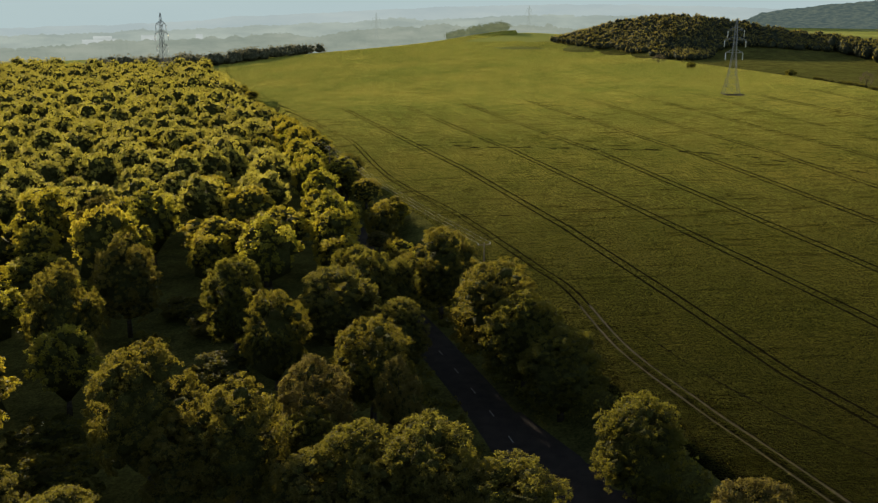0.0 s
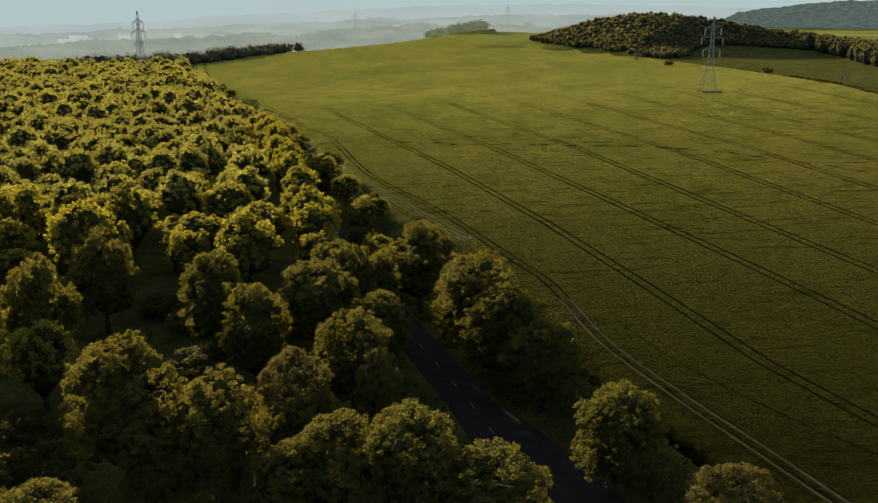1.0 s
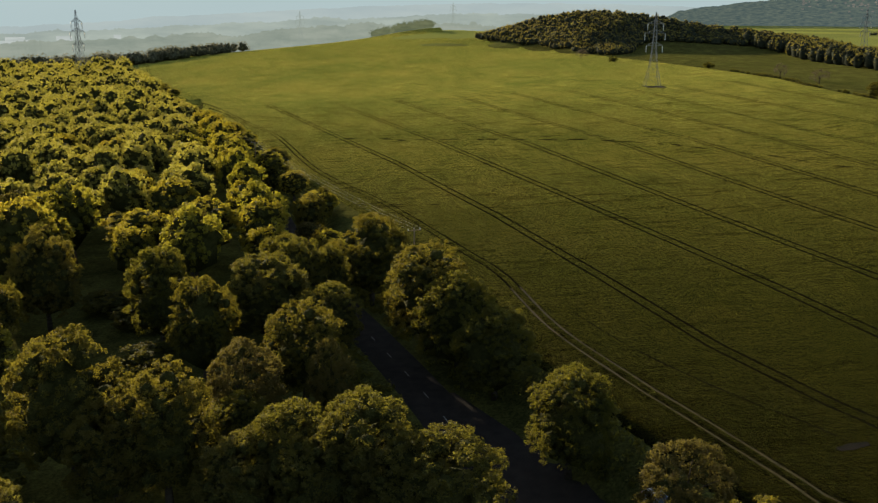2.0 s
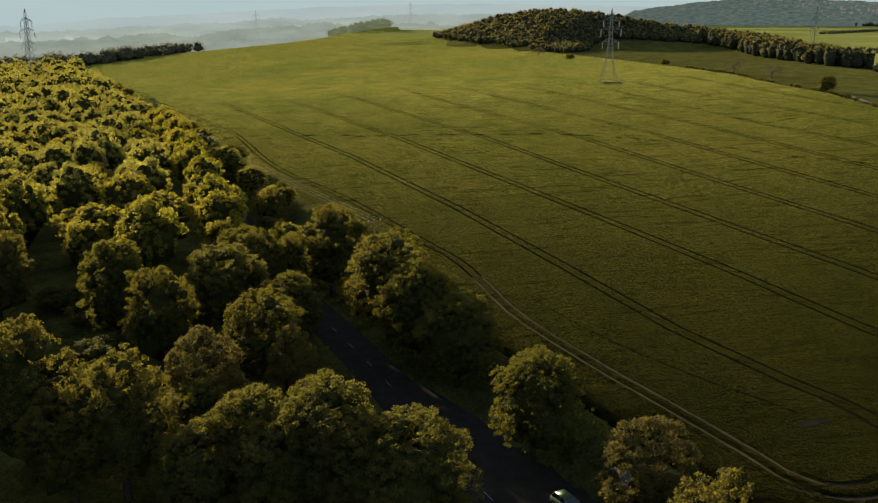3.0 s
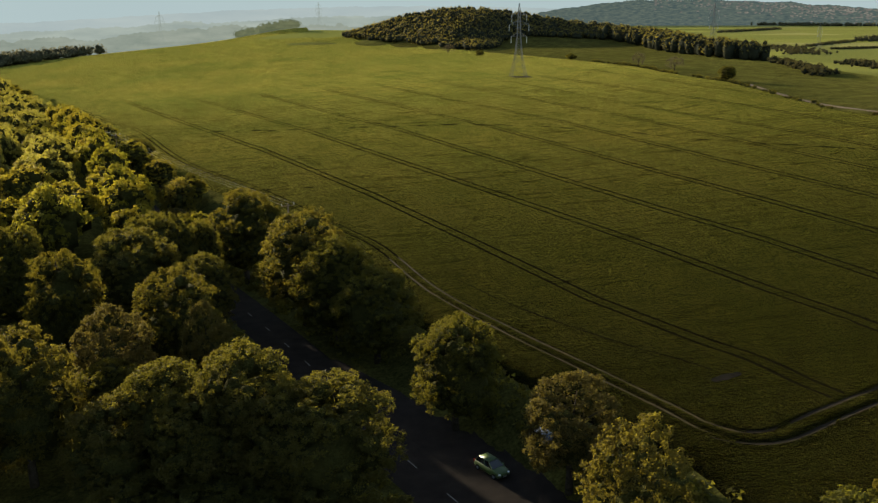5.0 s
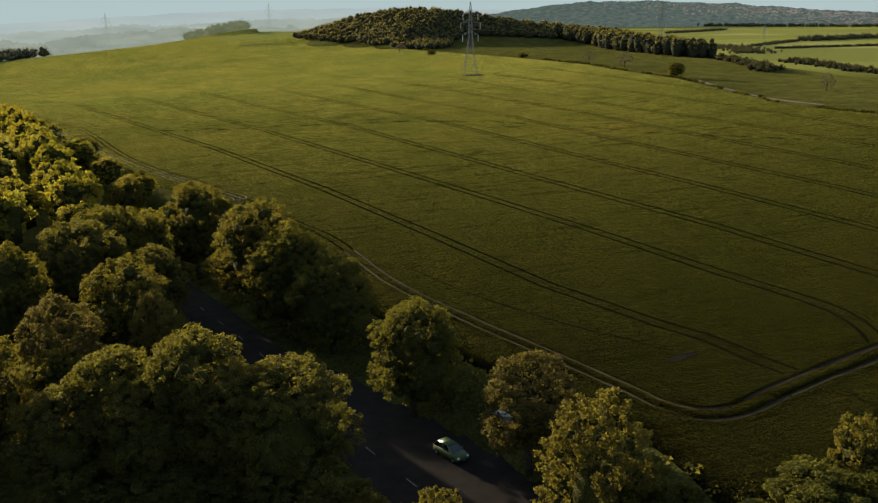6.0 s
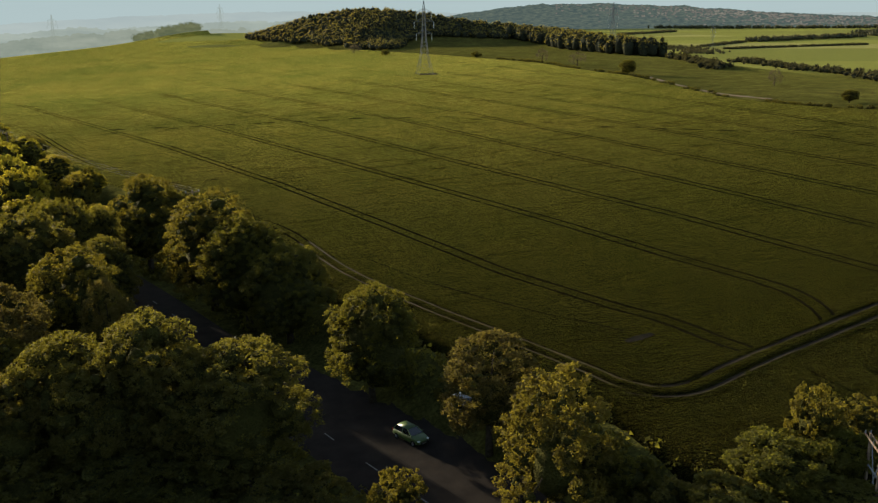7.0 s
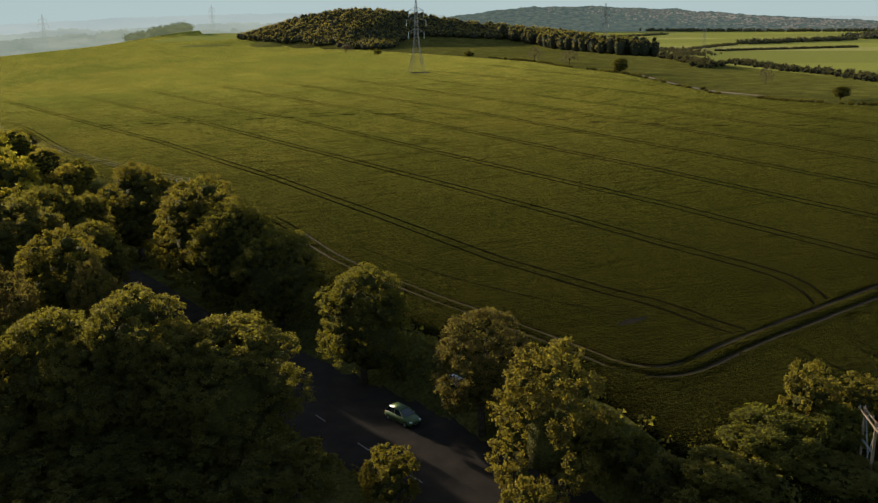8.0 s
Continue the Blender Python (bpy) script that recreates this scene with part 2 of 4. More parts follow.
def mesh_from(name, verts, faces, mats, index=None, smooth=False):
    me = bpy.data.meshes.new(name)
    verts = np.asarray(verts, dtype=np.float32)
    faces = np.asarray(faces, dtype=np.int32)
    k = faces.shape[1]
    me.vertices.add(len(verts))
    me.vertices.foreach_set("co", verts.ravel())
    me.loops.add(faces.size)
    me.loops.foreach_set("vertex_index", faces.ravel())
    me.polygons.add(len(faces))
    me.polygons.foreach_set("loop_start", np.arange(0, faces.size, k, dtype=np.int32))
    if index is not None:
        me.polygons.foreach_set("material_index", np.asarray(index, dtype=np.int32))
    if smooth:
        me.polygons.foreach_set("use_smooth", np.ones(len(faces), dtype=bool))
    for m in mats:
        me.materials.append(m)
    me.update(calc_edges=True)
    return me


def part(name, bm, material, parent, label="", smooth=False):
    """One mesh object under a thing or a part."""
    me = bpy.data.meshes.new(name)
    if smooth:
        for f in bm.faces:
            f.smooth = True
    bm.to_mesh(me)
    bm.free()
    me.materials.append(material)
    ob = new(name, me)
    ob.parent = parent
    return tagged(ob, label)


def thing(name, label, category, group="", at=(0, 0, 0), turn=0.0):
    ob = new(name)
    ob.empty_display_size = 0.3
    ob.matrix_basis = pose(*at, 0, 0, turn)
    return tagged(ob, label, category, group)


def bar(bm, a, b, w, d=None):
    """A square bar from a to b."""
    a, b = Vector(a), Vector(b)
    way = b - a
    m = Matrix.Translation((a + b) / 2) @ way.to_track_quat("Z", "Y").to_matrix().to_4x4()
    bmesh.ops.create_cube(bm, size=1.0, matrix=m @ Matrix.Diagonal((w, d or w, way.length, 1)))


def rod(bm, a, b, r1, r2=None, seg=8):
    a, b = Vector(a), Vector(b)
    way = b - a
    m = Matrix.Translation((a + b) / 2) @ way.to_track_quat("Z", "Y").to_matrix().to_4x4()
    bmesh.ops.create_cone(bm, cap_ends=True, segments=seg, radius1=r1, radius2=r1 if r2 is None else r2, depth=way.length, matrix=m)


# ---- the lie of the land ----
ROAD_LINE = [(80, -60), (45, 10), (33, 38), (26.6, 56), (21.9, 67), (18.3, 76.7), (13.2, 93), (7.2, 116), (-3, 148), (-12.5, 175), (-20, 212), (-36, 282), (-62, 380), (-110, 540)]
RX = np.array([p[0] for p in ROAD_LINE], float)
RY = np.array([p[1] for p in ROAD_LINE], float)


def road_x(y):
    return np.interp(y, RY, RX)


def smooth_line(points, step):
    """Points along a Catmull-Rom curve, about step metres apart."""
    p = [np.array(q, float) for q in points]
    p = [2 * p[0] - p[1], *p, 2 * p[-1] - p[-2]]
    out = []
    for a, b, c, d in zip(p, p[1:], p[2:], p[3:]):
        n = max(2, int(np.linalg.norm(c - b) / step))
        for i in range(n):
            t = i / n
            out.append(0.5 * (2 * b + (c - a) * t + (2 * a - 5 * b + 4 * c - d) * t * t + (3 * b - a - 3 * c + d) * t ** 3))
    out.append(p[-2])
    return np.array(out)


RIDGE_A, RIDGE_B = np.array((128.0, 915.0)), np.array((400.0, 720.0))


def land(x, y):
    """Height of the ground."""
    x, y = np.asarray(x, float), np.asarray(y, float)
    a, b = np.clip(x, -250, 230) / 100, np.clip(y, 0, 1000) / 100
    z = -0.9 + 3.5 * a - 0.38 * b + 0.28 * a * b + 0.126 * b * b
    # beyond the brow the land falls into the valley
    z = z - (z + 60) * ease(1000, 1900, y) * (1 - ease(350, 800, x))
    z = z - (z + 14) * ease(235, 420, x - 0.15 * y)
    z = z - (z + 80) * ease(320, 1400, -x)
    # the wooded hill
    d = RIDGE_B - RIDGE_A
    s = np.clip(((x - RIDGE_A[0]) * d[0] + (y - RIDGE_A[1]) * d[1]) / (d @ d), -0.3, 1.3)
    off = np.hypot(x - RIDGE_A[0] - s * d[0], y - RIDGE_A[1] - s * d[1])
    top = np.interp(s, [-0.3, 0.0, 0.08, 0.16, 0.24, 0.32, 0.4, 0.48, 0.56, 0.64, 0.8, 0.9, 1.05], [0, 5.7, 10.8, 15.7, 18.6, 19.9, 18.4, 15, 11.5, 7.5, 3.5, 1.5, 0])
    # gentle over the top, steeper down to the field; a round back
    front = -(x - RIDGE_A[0] - s * d[0]) * 0.5826 - (y - RIDGE_A[1] - s * d[1]) * 0.8127 > 0
    u = np.clip(off / np.interp(s, [-0.1, 0.04, 0.215, 0.4, 0.5, 0.6, 1.0], [32, 36, 68, 112, 95, 85, 70]), 0, 1)
    z = z + np.clip(top, 0, None) * np.where(front, 1 - 0.55 * u - 0.45 * u ** 3, np.exp(-(off / 36.0) ** 2))
    z = z + 14 * np.exp(-((x - 95) / 90) ** 2 - ((y - 1120) / 70) ** 2)
    z = z + 4.5 * np.exp(-((x + 20) / 130) ** 2 - ((y - 1000) / 260) ** 2)
    # a shallow swale below the pylon
    z = z - 1.4 * np.exp(-((x - 164) / 15) ** 2) * ease(230, 320, y) * (1 - ease(520, 600, y))
    # the sunken road
    near = np.abs(x - road_x(y)) / np.sqrt(1 + 0.12)
    level = np.interp(y, [-60, 60, 125, 212, 300, 540], [-4.5, -4.0, -4.0, -4.4, -4.0, -9.0])
    cut = 1 - ease(7.5, 15.0, near)
    z = np.where(y < 540, z + (np.minimum(level, z) - z) * cut, z)
    return z


def build_ground():
    def axis(fine_a, fine_b, step, end_a, end_b):
        mid = list(np.arange(fine_a, fine_b + step, step))
        up, down, s = [], [], step
        v = mid[-1]
        while v < end_b:
            s = min(s * 1.09, 160)
            v += s
            up.append(v)
        v, s = mid[0], step
        while v > end_a:
            s = min(s * 1.09, 160)
            v -= s
            down.append(v)
        return np.array(down[::-1] + mid + up)
    xs, ys = axis(-60, 140, 2.0, -4800, 4800), axis(30, 260, 2.2, -1500, 4900)
    gx, gy = np.meshgrid(xs, ys)
    gz = land(gx, gy)
    w, h = len(xs), len(ys)
    i = np.arange(w * h).reshape(h, w)
    faces = np.stack([i[:-1, :-1], i[:-1, 1:], i[1:, 1:], i[1:, :-1]], -1).reshape(-1, 4)
    me = mesh_from("ground", np.stack([gx, gy, gz], -1).reshape(-1, 3), faces, [LAND], smooth=True)
    tagged(new("ground", me), "rolling grassy land with woods and far fields", "ground", kind="structure")


build_ground()


def ribbon(name, line, offsets, heights, mats, index, label, category, over=None, kind="structure", wobble=0.0, seed=1):
    """A strip along a line: offsets across it (right is plus), each at its own height above the land."""
    line = np.asarray(line)
    way = np.gradient(line, axis=0)
    way /= np.linalg.norm(way, axis=1)[:, None]
    side = np.stack([way[:, 1], -way[:, 0]], 1)
    rng = np.random.default_rng(seed)
    verts = []
    for o, hgt in zip(offsets, heights):
        wob = wobble * np.convolve(rng.normal(size=len(line) + 6), np.ones(7) / 7, "valid")
        p = line + side * (o + wob)[:, None]
        lift = hgt + (0.25 * wobble * np.convolve(rng.normal(size=len(line) + 2), np.ones(3) / 3, "valid") if wobble else 0)
        verts.append(np.stack([p[:, 0], p[:, 1], (over or land)(p[:, 0], p[:, 1]) + lift], 1))
    v = np.stack(verts, 1)
    n, k = v.shape[:2]
    i = np.arange(n * k).reshape(n, k)
    faces = np.stack([i[:-1, :-1], i[:-1, 1:], i[1:, 1:], i[1:, :-1]], -1).reshape(-1, 4)
    idx = np.tile(np.asarray(index), n - 1)
    ob = new(name, mesh_from(name, v.reshape(-1, 3), faces, mats, idx, True))
    return tagged(ob, label, category, kind=kind)


# ---- the crop field ----
CROP_H = 0.42
TRACK_LINE = [(68, 49), (80, 43.5), (94, 39), (109, 34), (130, 28.3), (158, 24.6), (176, 19.5), (224, 5), (281, -16), (364, -36), (408, -52), (605, -122), (700, -160), (1000, -235)]   # y, x of the track at the field's edge
LINES = [   # the edge track and the tramlines beyond it: y, x
    TRACK_LINE,
    [(68, 62.5), (78, 62), (81, 61), (84, 60.4), (88, 59.8), (92, 58.6), (97, 56.4), (118, 49.6), (153, 42.4), (207, 30.5), (289, 9), (372, -16.7), (605, -88), (1000, -200)],
    [(68, 71), (78, 74), (81, 76), (85, 78), (89, 79.2), (93, 79.6), (98, 79), (114, 75.3), (142, 70), (178, 62), (232, 49.3), (328, 26), (605, -52), (1000, -165)],
    [(68, 103), (95, 96.5), (112, 94), (138, 90.5), (168, 84.5), (218, 75), (310, 57.5), (605, -16), (1000, -130)],
    [(68, 123), (113, 114), (133, 111.8), (166, 108), (206, 102), (302, 88), (605, 22), (1000, -92)],
]


def tram_x(k, y):
    if k <= 4:
        return np.interp(y, [p[0] for p in LINES[k]], [p[1] for p in LINES[k]])
    base = tram_x(4, y)
    return base + (k - 4) * (19.5 + 0.028 * np.clip(y - 100, 0, 900))


def field_bottom(x):
    """The near end of the crop, along the headland track."""
    return 70.5 + 0.30 * np.clip(x - 50, 0, 400)


def right_edge(y):
    return np.interp(y, [60, 222, 250, 278, 324, 383, 411, 485, 550, 619, 760, 900, 1000], [240, 220, 209, 205.6, 215, 224.6, 223, 226, 217, 203, 168, 116, 90])


def build_field():
    rng = np.random.default_rng(4)
    ys = np.concatenate([np.arange(-26, 0, 2.0), np.arange(0, 160, 1.4), np.arange(160, 330, 2.6), np.arange(330, 1060, 9)])
    # columns: each tramline is two wheel ruts 1.9 m apart
    cols, rut = [], []
    for k in range(0, 11):
        prof = [(-1.46, 0), (-1.34, 0), (-1.27, 1), (-0.93, 1), (-0.86, 0), (-0.74, 0), (0.74, 0), (0.86, 0), (0.93, 1), (1.27, 1), (1.34, 0), (1.46, 0)] if k else [(-9.0, 2), (-8.4, 0), (-4.0, 0), (0.0, 0), (1.5, 0)]
        for o, r in prof:
            cols.append((k, o, 0.0)); rut.append(r)
        for f in np.linspace(0.16, 0.84, 9):
            cols.append((k, 0.0, f)); rut.append(0)
    n, h = len(cols), len(ys)
    kk, oo, ff = np.array([c[0] for c in cols]), np.array([c[1] for c in cols]), np.array([c[2] for c in cols])
    flag = np.tile(np.array(rut), (h, 1))

    def across(y):
        out = np.empty_like(y)
        for c in range(n):
            out[:, c] = tram_x(kk[c], y[:, c]) * (1 - ff[c]) + tram_x(kk[c] + 1, y[:, c]) * ff[c] + oo[c]
        return np.minimum(out, right_edge(y))

    y0 = np.repeat((ys + 68)[:, None], n, 1)
    x = across(y0)
    y = y0 + np.clip(field_bottom(x) - 68, 0, None) * (1 - ease(68, 188, y0))
    x = across(y)
    sunk = (flag == 1) & (y > field_bottom(x) + 4.0)
    lift = np.where(sunk, np.interp(y, [220, 520], [0.24, 0.34]), CROP_H)
    lift[(flag == 2) | (y0 < 43)] = -0.25
    lift = lift + rng.normal(size=lift.shape) * np.where(sunk, 0.012, 0.022)
    v = np.stack([x, y, land(x, y) + lift], -1).reshape(-1, 3)
    i = np.arange(n * h).reshape(h, n)
    faces = np.stack([i[:-1, :-1], i[:-1, 1:], i[1:, 1:], i[1:, :-1]], -1).reshape(-1, 4)
    # floors and walls of the ruts take the soil that is darkened for shade
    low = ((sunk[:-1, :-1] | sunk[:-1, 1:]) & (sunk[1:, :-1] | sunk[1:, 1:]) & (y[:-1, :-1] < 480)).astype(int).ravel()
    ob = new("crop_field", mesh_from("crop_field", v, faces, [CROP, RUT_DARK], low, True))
    tagged(ob, "large field of young green wheat with wheel ruts", "field", kind="stuff")


build_field()


def crop_top(x, y):
    return land(x, y) + CROP_H


EDGE = smooth_line([(x, y) for y, x in LINES[0][1:]][::-1] + [(44.6, 76), (47.0, 72.6)], 1.2)
HEAD = smooth_line([(44.6, 76), (46.6, 72.9), (50.5, 71.8), (57, 74.0), (64, 76.3), (84, 82), (110, 90), (150, 102), (210, 120)], 1.0)
PROFILE = [-1.7, -1.15, -1.05, -0.65, -0.55, 0.0, 0.55, 0.65, 1.05, 1.15, 1.7]
RISE = [0.0, 0.22, 0.09, 0.08, 0.2, 0.24, 0.2, 0.08, 0.09, 0.22, 0.0]
TURN = int(np.argmin(np.abs(EDGE[:, 1] - 150)))
ribbon("farm_track", EDGE[TURN:], PROFILE, RISE, [RUT, CROP], [1, 1, 0, 1, 1, 1, 1, 0, 1, 1], "farm track of two dry wheel ruts along the wheat", "track", over=crop_top, wobble=0.08)
ribbon("farm_track", EDGE[:TURN + 1], PROFILE, RISE, [RUT_DARK, CROP], [1, 1, 0, 1, 1, 1, 1, 0, 1, 1], "farm track of two dark ruts along the wheat", "track", over=crop_top, wobble=0.08)
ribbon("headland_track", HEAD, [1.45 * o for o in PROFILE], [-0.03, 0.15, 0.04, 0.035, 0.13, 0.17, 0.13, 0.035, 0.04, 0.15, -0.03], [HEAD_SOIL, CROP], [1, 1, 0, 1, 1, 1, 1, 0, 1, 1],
       "wheel ruts of the headland, dark for shade, turning the field's corner", "track", over=crop_top, wobble=0.12, seed=2)

# ---- road ----
ROAD = smooth_line(ROAD_LINE, 2.0)
ribbon("road", ROAD, [-3.4, -3.2, 0, 3.2, 3.4], [0.0, 0.06, 0.10, 0.06, 0.0], [ASPHALT], [0, 0, 0, 0], "dark asphalt country road shaded by trees", "road")
LAYBY = smooth_line([(8.4, 114), (10.4, 110), (13.4, 104), (16.6, 97.5), (20.4, 88.5), (24.3, 78), (28.0, 67), (32.5, 56)], 1.5)
ribbon("layby", LAYBY, [-3.6, -3.3, 0, 3.0, 3.6], [0.02, 0.07, 0.09, 0.07, -0.02], [ASPHALT], [0, 0, 0, 0], "dark worn asphalt layby beside the road", "layby")


def dash(length):
    bm = bmesh.new()
    bmesh.ops.create_grid(bm, x_segments=1, y_segments=6, size=0.5)
    bmesh.ops.scale(bm, vec=(0.14, length, 1), verts=bm.verts)
    me = bpy.data.meshes.new("lane_mark")
    bm.to_mesh(me)
    bm.free()
    me.materials.append(WHITE_LINE)
    return me


def build_lane_marks():
    me = dash(2.0)
    p = ROAD[ROAD[:, 1] > 52]
    run = np.concatenate([[0], np.cumsum(np.linalg.norm(np.diff(p, axis=0), axis=1))])
    for k, s in enumerate(np.arange(1.5, 90, 8.0)):
        x, y = np.interp(s, run, p[:, 0]), np.interp(s, run, p[:, 1])
        x2, y2 = np.interp(s + 1, run, p[:, 0]), np.interp(s + 1, run, p[:, 1])
        ob = new("lane_mark", me)
        ob.matrix_basis = pose(x, y, float(land(x, y)) + 0.112, 0, 0, math.degrees(math.atan2(-(x2 - x), y2 - y)))
        tagged(ob, "worn white dash painted on the road", "lane mark", "lane marks", "structure")


build_lane_marks()


# ---- trees ----
def leaf_cloud(rng, centres, radii, per, size, out=None, squash=0.85, loose=0.4):
    """Leaf sprays round clump centres: small triangles, facing outward and up."""
    n = len(centres) * per
    c = np.repeat(centres, per, 0)
    r = np.repeat(radii, per)
    d = rng.normal(size=(n, 3))
    if out is not None:
        d += np.repeat(out, per, 0) * 0.5 + (0, 0, 0.35)
    d /= np.linalg.norm(d, axis=1)[:, None]
    p = c + d * (r * rng.uniform(0.3, 1.05, n))[:, None] * (1, 1, squash)
    if out is None:
        nrm = d * 0.7 + rng.normal(size=(n, 3)) * 0.6 + (0, 0, 0.45)
    else:
        nrm = d * 0.35 + np.repeat(out, per, 0) * 0.25 + rng.normal(size=(n, 3)) * loose
    nrm /= np.linalg.norm(nrm, axis=1)[:, None]
    t = np.cross(nrm, rng.normal(size=(n, 3)))
    t /= np.linalg.norm(t, axis=1)[:, None] + 1e-9
    b = np.cross(nrm, t)
    s = (size * rng.uniform(0.65, 1.35, n))[:, None]
    v = np.stack([p + t * s * 0.62, p - t * s * 0.3 + b * s * 0.5, p - t * s * 0.3 - b * s * 0.5], 1).reshape(-1, 3)
    return v, np.arange(3 * n).reshape(-1, 3)


def ball_template(subdivisions):
    bm = bmesh.new()
    bmesh.ops.create_icosphere(bm, subdivisions=subdivisions, radius=1.0)
    bm.verts.ensure_lookup_table()
    v = np.array([w.co[:] for w in bm.verts])
    f = np.array([[w.index for w in g.verts] for g in bm.faces])
    bm.free()
    return v, f


BALLS = {1: ball_template(1), 2: ball_template(2)}


def crown_shape(rng, r, low, high, lobes, subs, airy=0.0, fat=1.0, under=1.7):
    """A lobed crown from low to high: clump centres on its outside, their outward ways, and its lobes."""
    zc, rz = low + (high - low) * 0.5, (high - low) * 0.5
    k = np.arange(lobes) + 0.5
    zz = 1 - under * k / lobes                      # spread evenly over the dome, few underneath
    az = 2.39996 * k + rng.uniform(0, 6.3)
    d = np.stack([np.sqrt(1 - zz * zz) * np.cos(az), np.sqrt(1 - zz * zz) * np.sin(az), zz], 1) + rng.normal(size=(lobes, 3)) * 0.16
    d /= np.linalg.norm(d, axis=1)[:, None]
    lr = r * rng.uniform(0.26, 0.42, lobes) * (10.0 / max(lobes, 10)) ** 0.25 * fat
    reach = rng.uniform(0.86, 1.06, lobes)[:, None] if under > 1.5 else rng.uniform(0.94, 1.03, lobes)[:, None]
    lc = d * (np.array((r, r, rz)) - lr[:, None] * (1, 1, 0.9)) * reach + (0, 0, zc)
    p = np.repeat(np.arange(lobes), subs)
    e = rng.normal(size=(len(p), 3)) + d[p] * 0.9 + (0, 0, 0.3)
    e /= np.linalg.norm(e, axis=1)[:, None]
    c = lc[p] + e * (lr[p] * rng.uniform(0.80, 1.14 + airy, len(p)))[:, None]
    inside = (np.linalg.norm(c[:, None] - lc[None], axis=2) < lr[None] * 0.7).any(1)
    g = (c - (0, 0, zc)) / (r, r, rz)                # outward from the whole crown
    e = 0.45 * e + 0.55 * g / np.linalg.norm(g, axis=1)[:, None]
    return c[~inside], e[~inside], lc, lr, zc, rz


def crown_mesh(rng, r, low, high, lobes, subs, per, size, clump, airy=0.0, ball=1, at=(0, 0, 0), fat=1.0, core=0.56, under=1.7, loose=0.4):
    """Leaves over opaque core balls that block light and darken the crown's inside. Gives verts, triangles and the
    material slot of each.
    """
    c, out, lc, lr, zc, rz = crown_shape(rng, r, low, high, lobes, subs, airy, fat, under)
    v, f = leaf_cloud(rng, c, rng.uniform(0.7, 1.2, len(c)) * clump, per, size, out, loose=0.6 if under > 1.5 else loose)
    tv, tf = BALLS[ball]
    vs, fs, base = [v], [f], len(v)
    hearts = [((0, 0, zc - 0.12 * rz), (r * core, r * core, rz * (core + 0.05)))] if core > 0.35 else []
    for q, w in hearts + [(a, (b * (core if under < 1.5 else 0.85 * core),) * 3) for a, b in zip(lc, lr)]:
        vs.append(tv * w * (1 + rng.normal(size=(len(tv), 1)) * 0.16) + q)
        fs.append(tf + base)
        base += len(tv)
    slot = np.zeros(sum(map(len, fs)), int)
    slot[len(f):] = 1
    return np.concatenate(vs) + at, np.concatenate(fs), slot, lc


def make_tree(kind, seed, leaf, r=5.0, height=16.0, low=2.0, lobes=30, subs=20, per=16, size=0.34, clump=0.55, airy=0.0, label="", group="", category="tree", ball=1, fat=1.0, core=0.56, under=1.7):
    rng = np.random.default_rng(seed)
    tree = thing(kind, label, category, group)
    v, f, slot, lc = crown_mesh(rng, r, low, height, lobes, subs, per, size, clump, airy, ball, fat=fat, core=core, under=under)
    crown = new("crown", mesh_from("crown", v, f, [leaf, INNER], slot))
    crown.parent = tree
    bm = bmesh.new()
    girth = 0.022 * height + 0.03
    top = Vector((rng.normal() * 0.3, rng.normal() * 0.3, height * 0.62))
    fork = Vector((top.x * 0.4, top.y * 0.4, height * 0.28))
    rod(bm, (0, 0, -0.6), fork, girth * 1.3, girth * 0.85, 9)
    rod(bm, fork, top, girth * 0.85, girth * 0.25, 7)
    for q in lc[rng.permutation(len(lc))[:7]]:
        a = fork.lerp(top, float(rng.uniform(0.0, 0.7)))
        b = Vector(q)
        mid = a.lerp(b, 0.5) + Vector((0, 0, 0.12 * (b - a).length))
        rod(bm, a, mid, girth * 0.42, girth * 0.26, 5)
        rod(bm, mid, b, girth * 0.26, girth * 0.07, 4)
    part("trunk", bm, BARK, tree, "", True)
    return tree


def put(tree, x, y, top=None, r=None, turn=None, sink=0.2):
    """A copy of a tree at x, y that reaches up to top and out to r."""
    z = float(land(x, y)) - sink
    h = tree["own_h"]
    sz = (top - z) / h if top is not None else 1.0
    sx = r / tree["own_r"] if r else sz
    m = pose(x, y, z, 0, 0, random.uniform(0, 360) if turn is None else turn) @ Matrix.Diagonal((sx, sx, sz, 1))
    return copy_thing(tree, m)


STOCK = {}


def stock(key, h, r, **k):
    t = make_tree(r=r, height=h, **k)
    t["own_h"], t["own_r"] = h * 1.03, r * 1.04
    t.matrix_basis = pose(0, 0, -400)
    STOCK[key] = t
    return t


N1 = dict(lobes=46, subs=17, per=50, size=0.16, clump=0.46, ball=1, fat=1.15, core=0.68, under=1.55)
N2 = dict(lobes=22, subs=13, per=24, size=0.29, clump=0.58, fat=1.25, core=0.66, under=1.3)
GREEN = "tall broadleaf tree with fresh green leaves"
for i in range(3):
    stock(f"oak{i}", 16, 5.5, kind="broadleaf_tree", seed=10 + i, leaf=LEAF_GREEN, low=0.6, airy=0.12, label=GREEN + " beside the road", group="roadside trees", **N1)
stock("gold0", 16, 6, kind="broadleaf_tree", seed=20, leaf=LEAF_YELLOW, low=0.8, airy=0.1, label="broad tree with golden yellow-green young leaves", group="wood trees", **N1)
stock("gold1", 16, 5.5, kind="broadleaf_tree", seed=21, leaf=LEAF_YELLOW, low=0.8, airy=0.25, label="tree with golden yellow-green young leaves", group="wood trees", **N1)
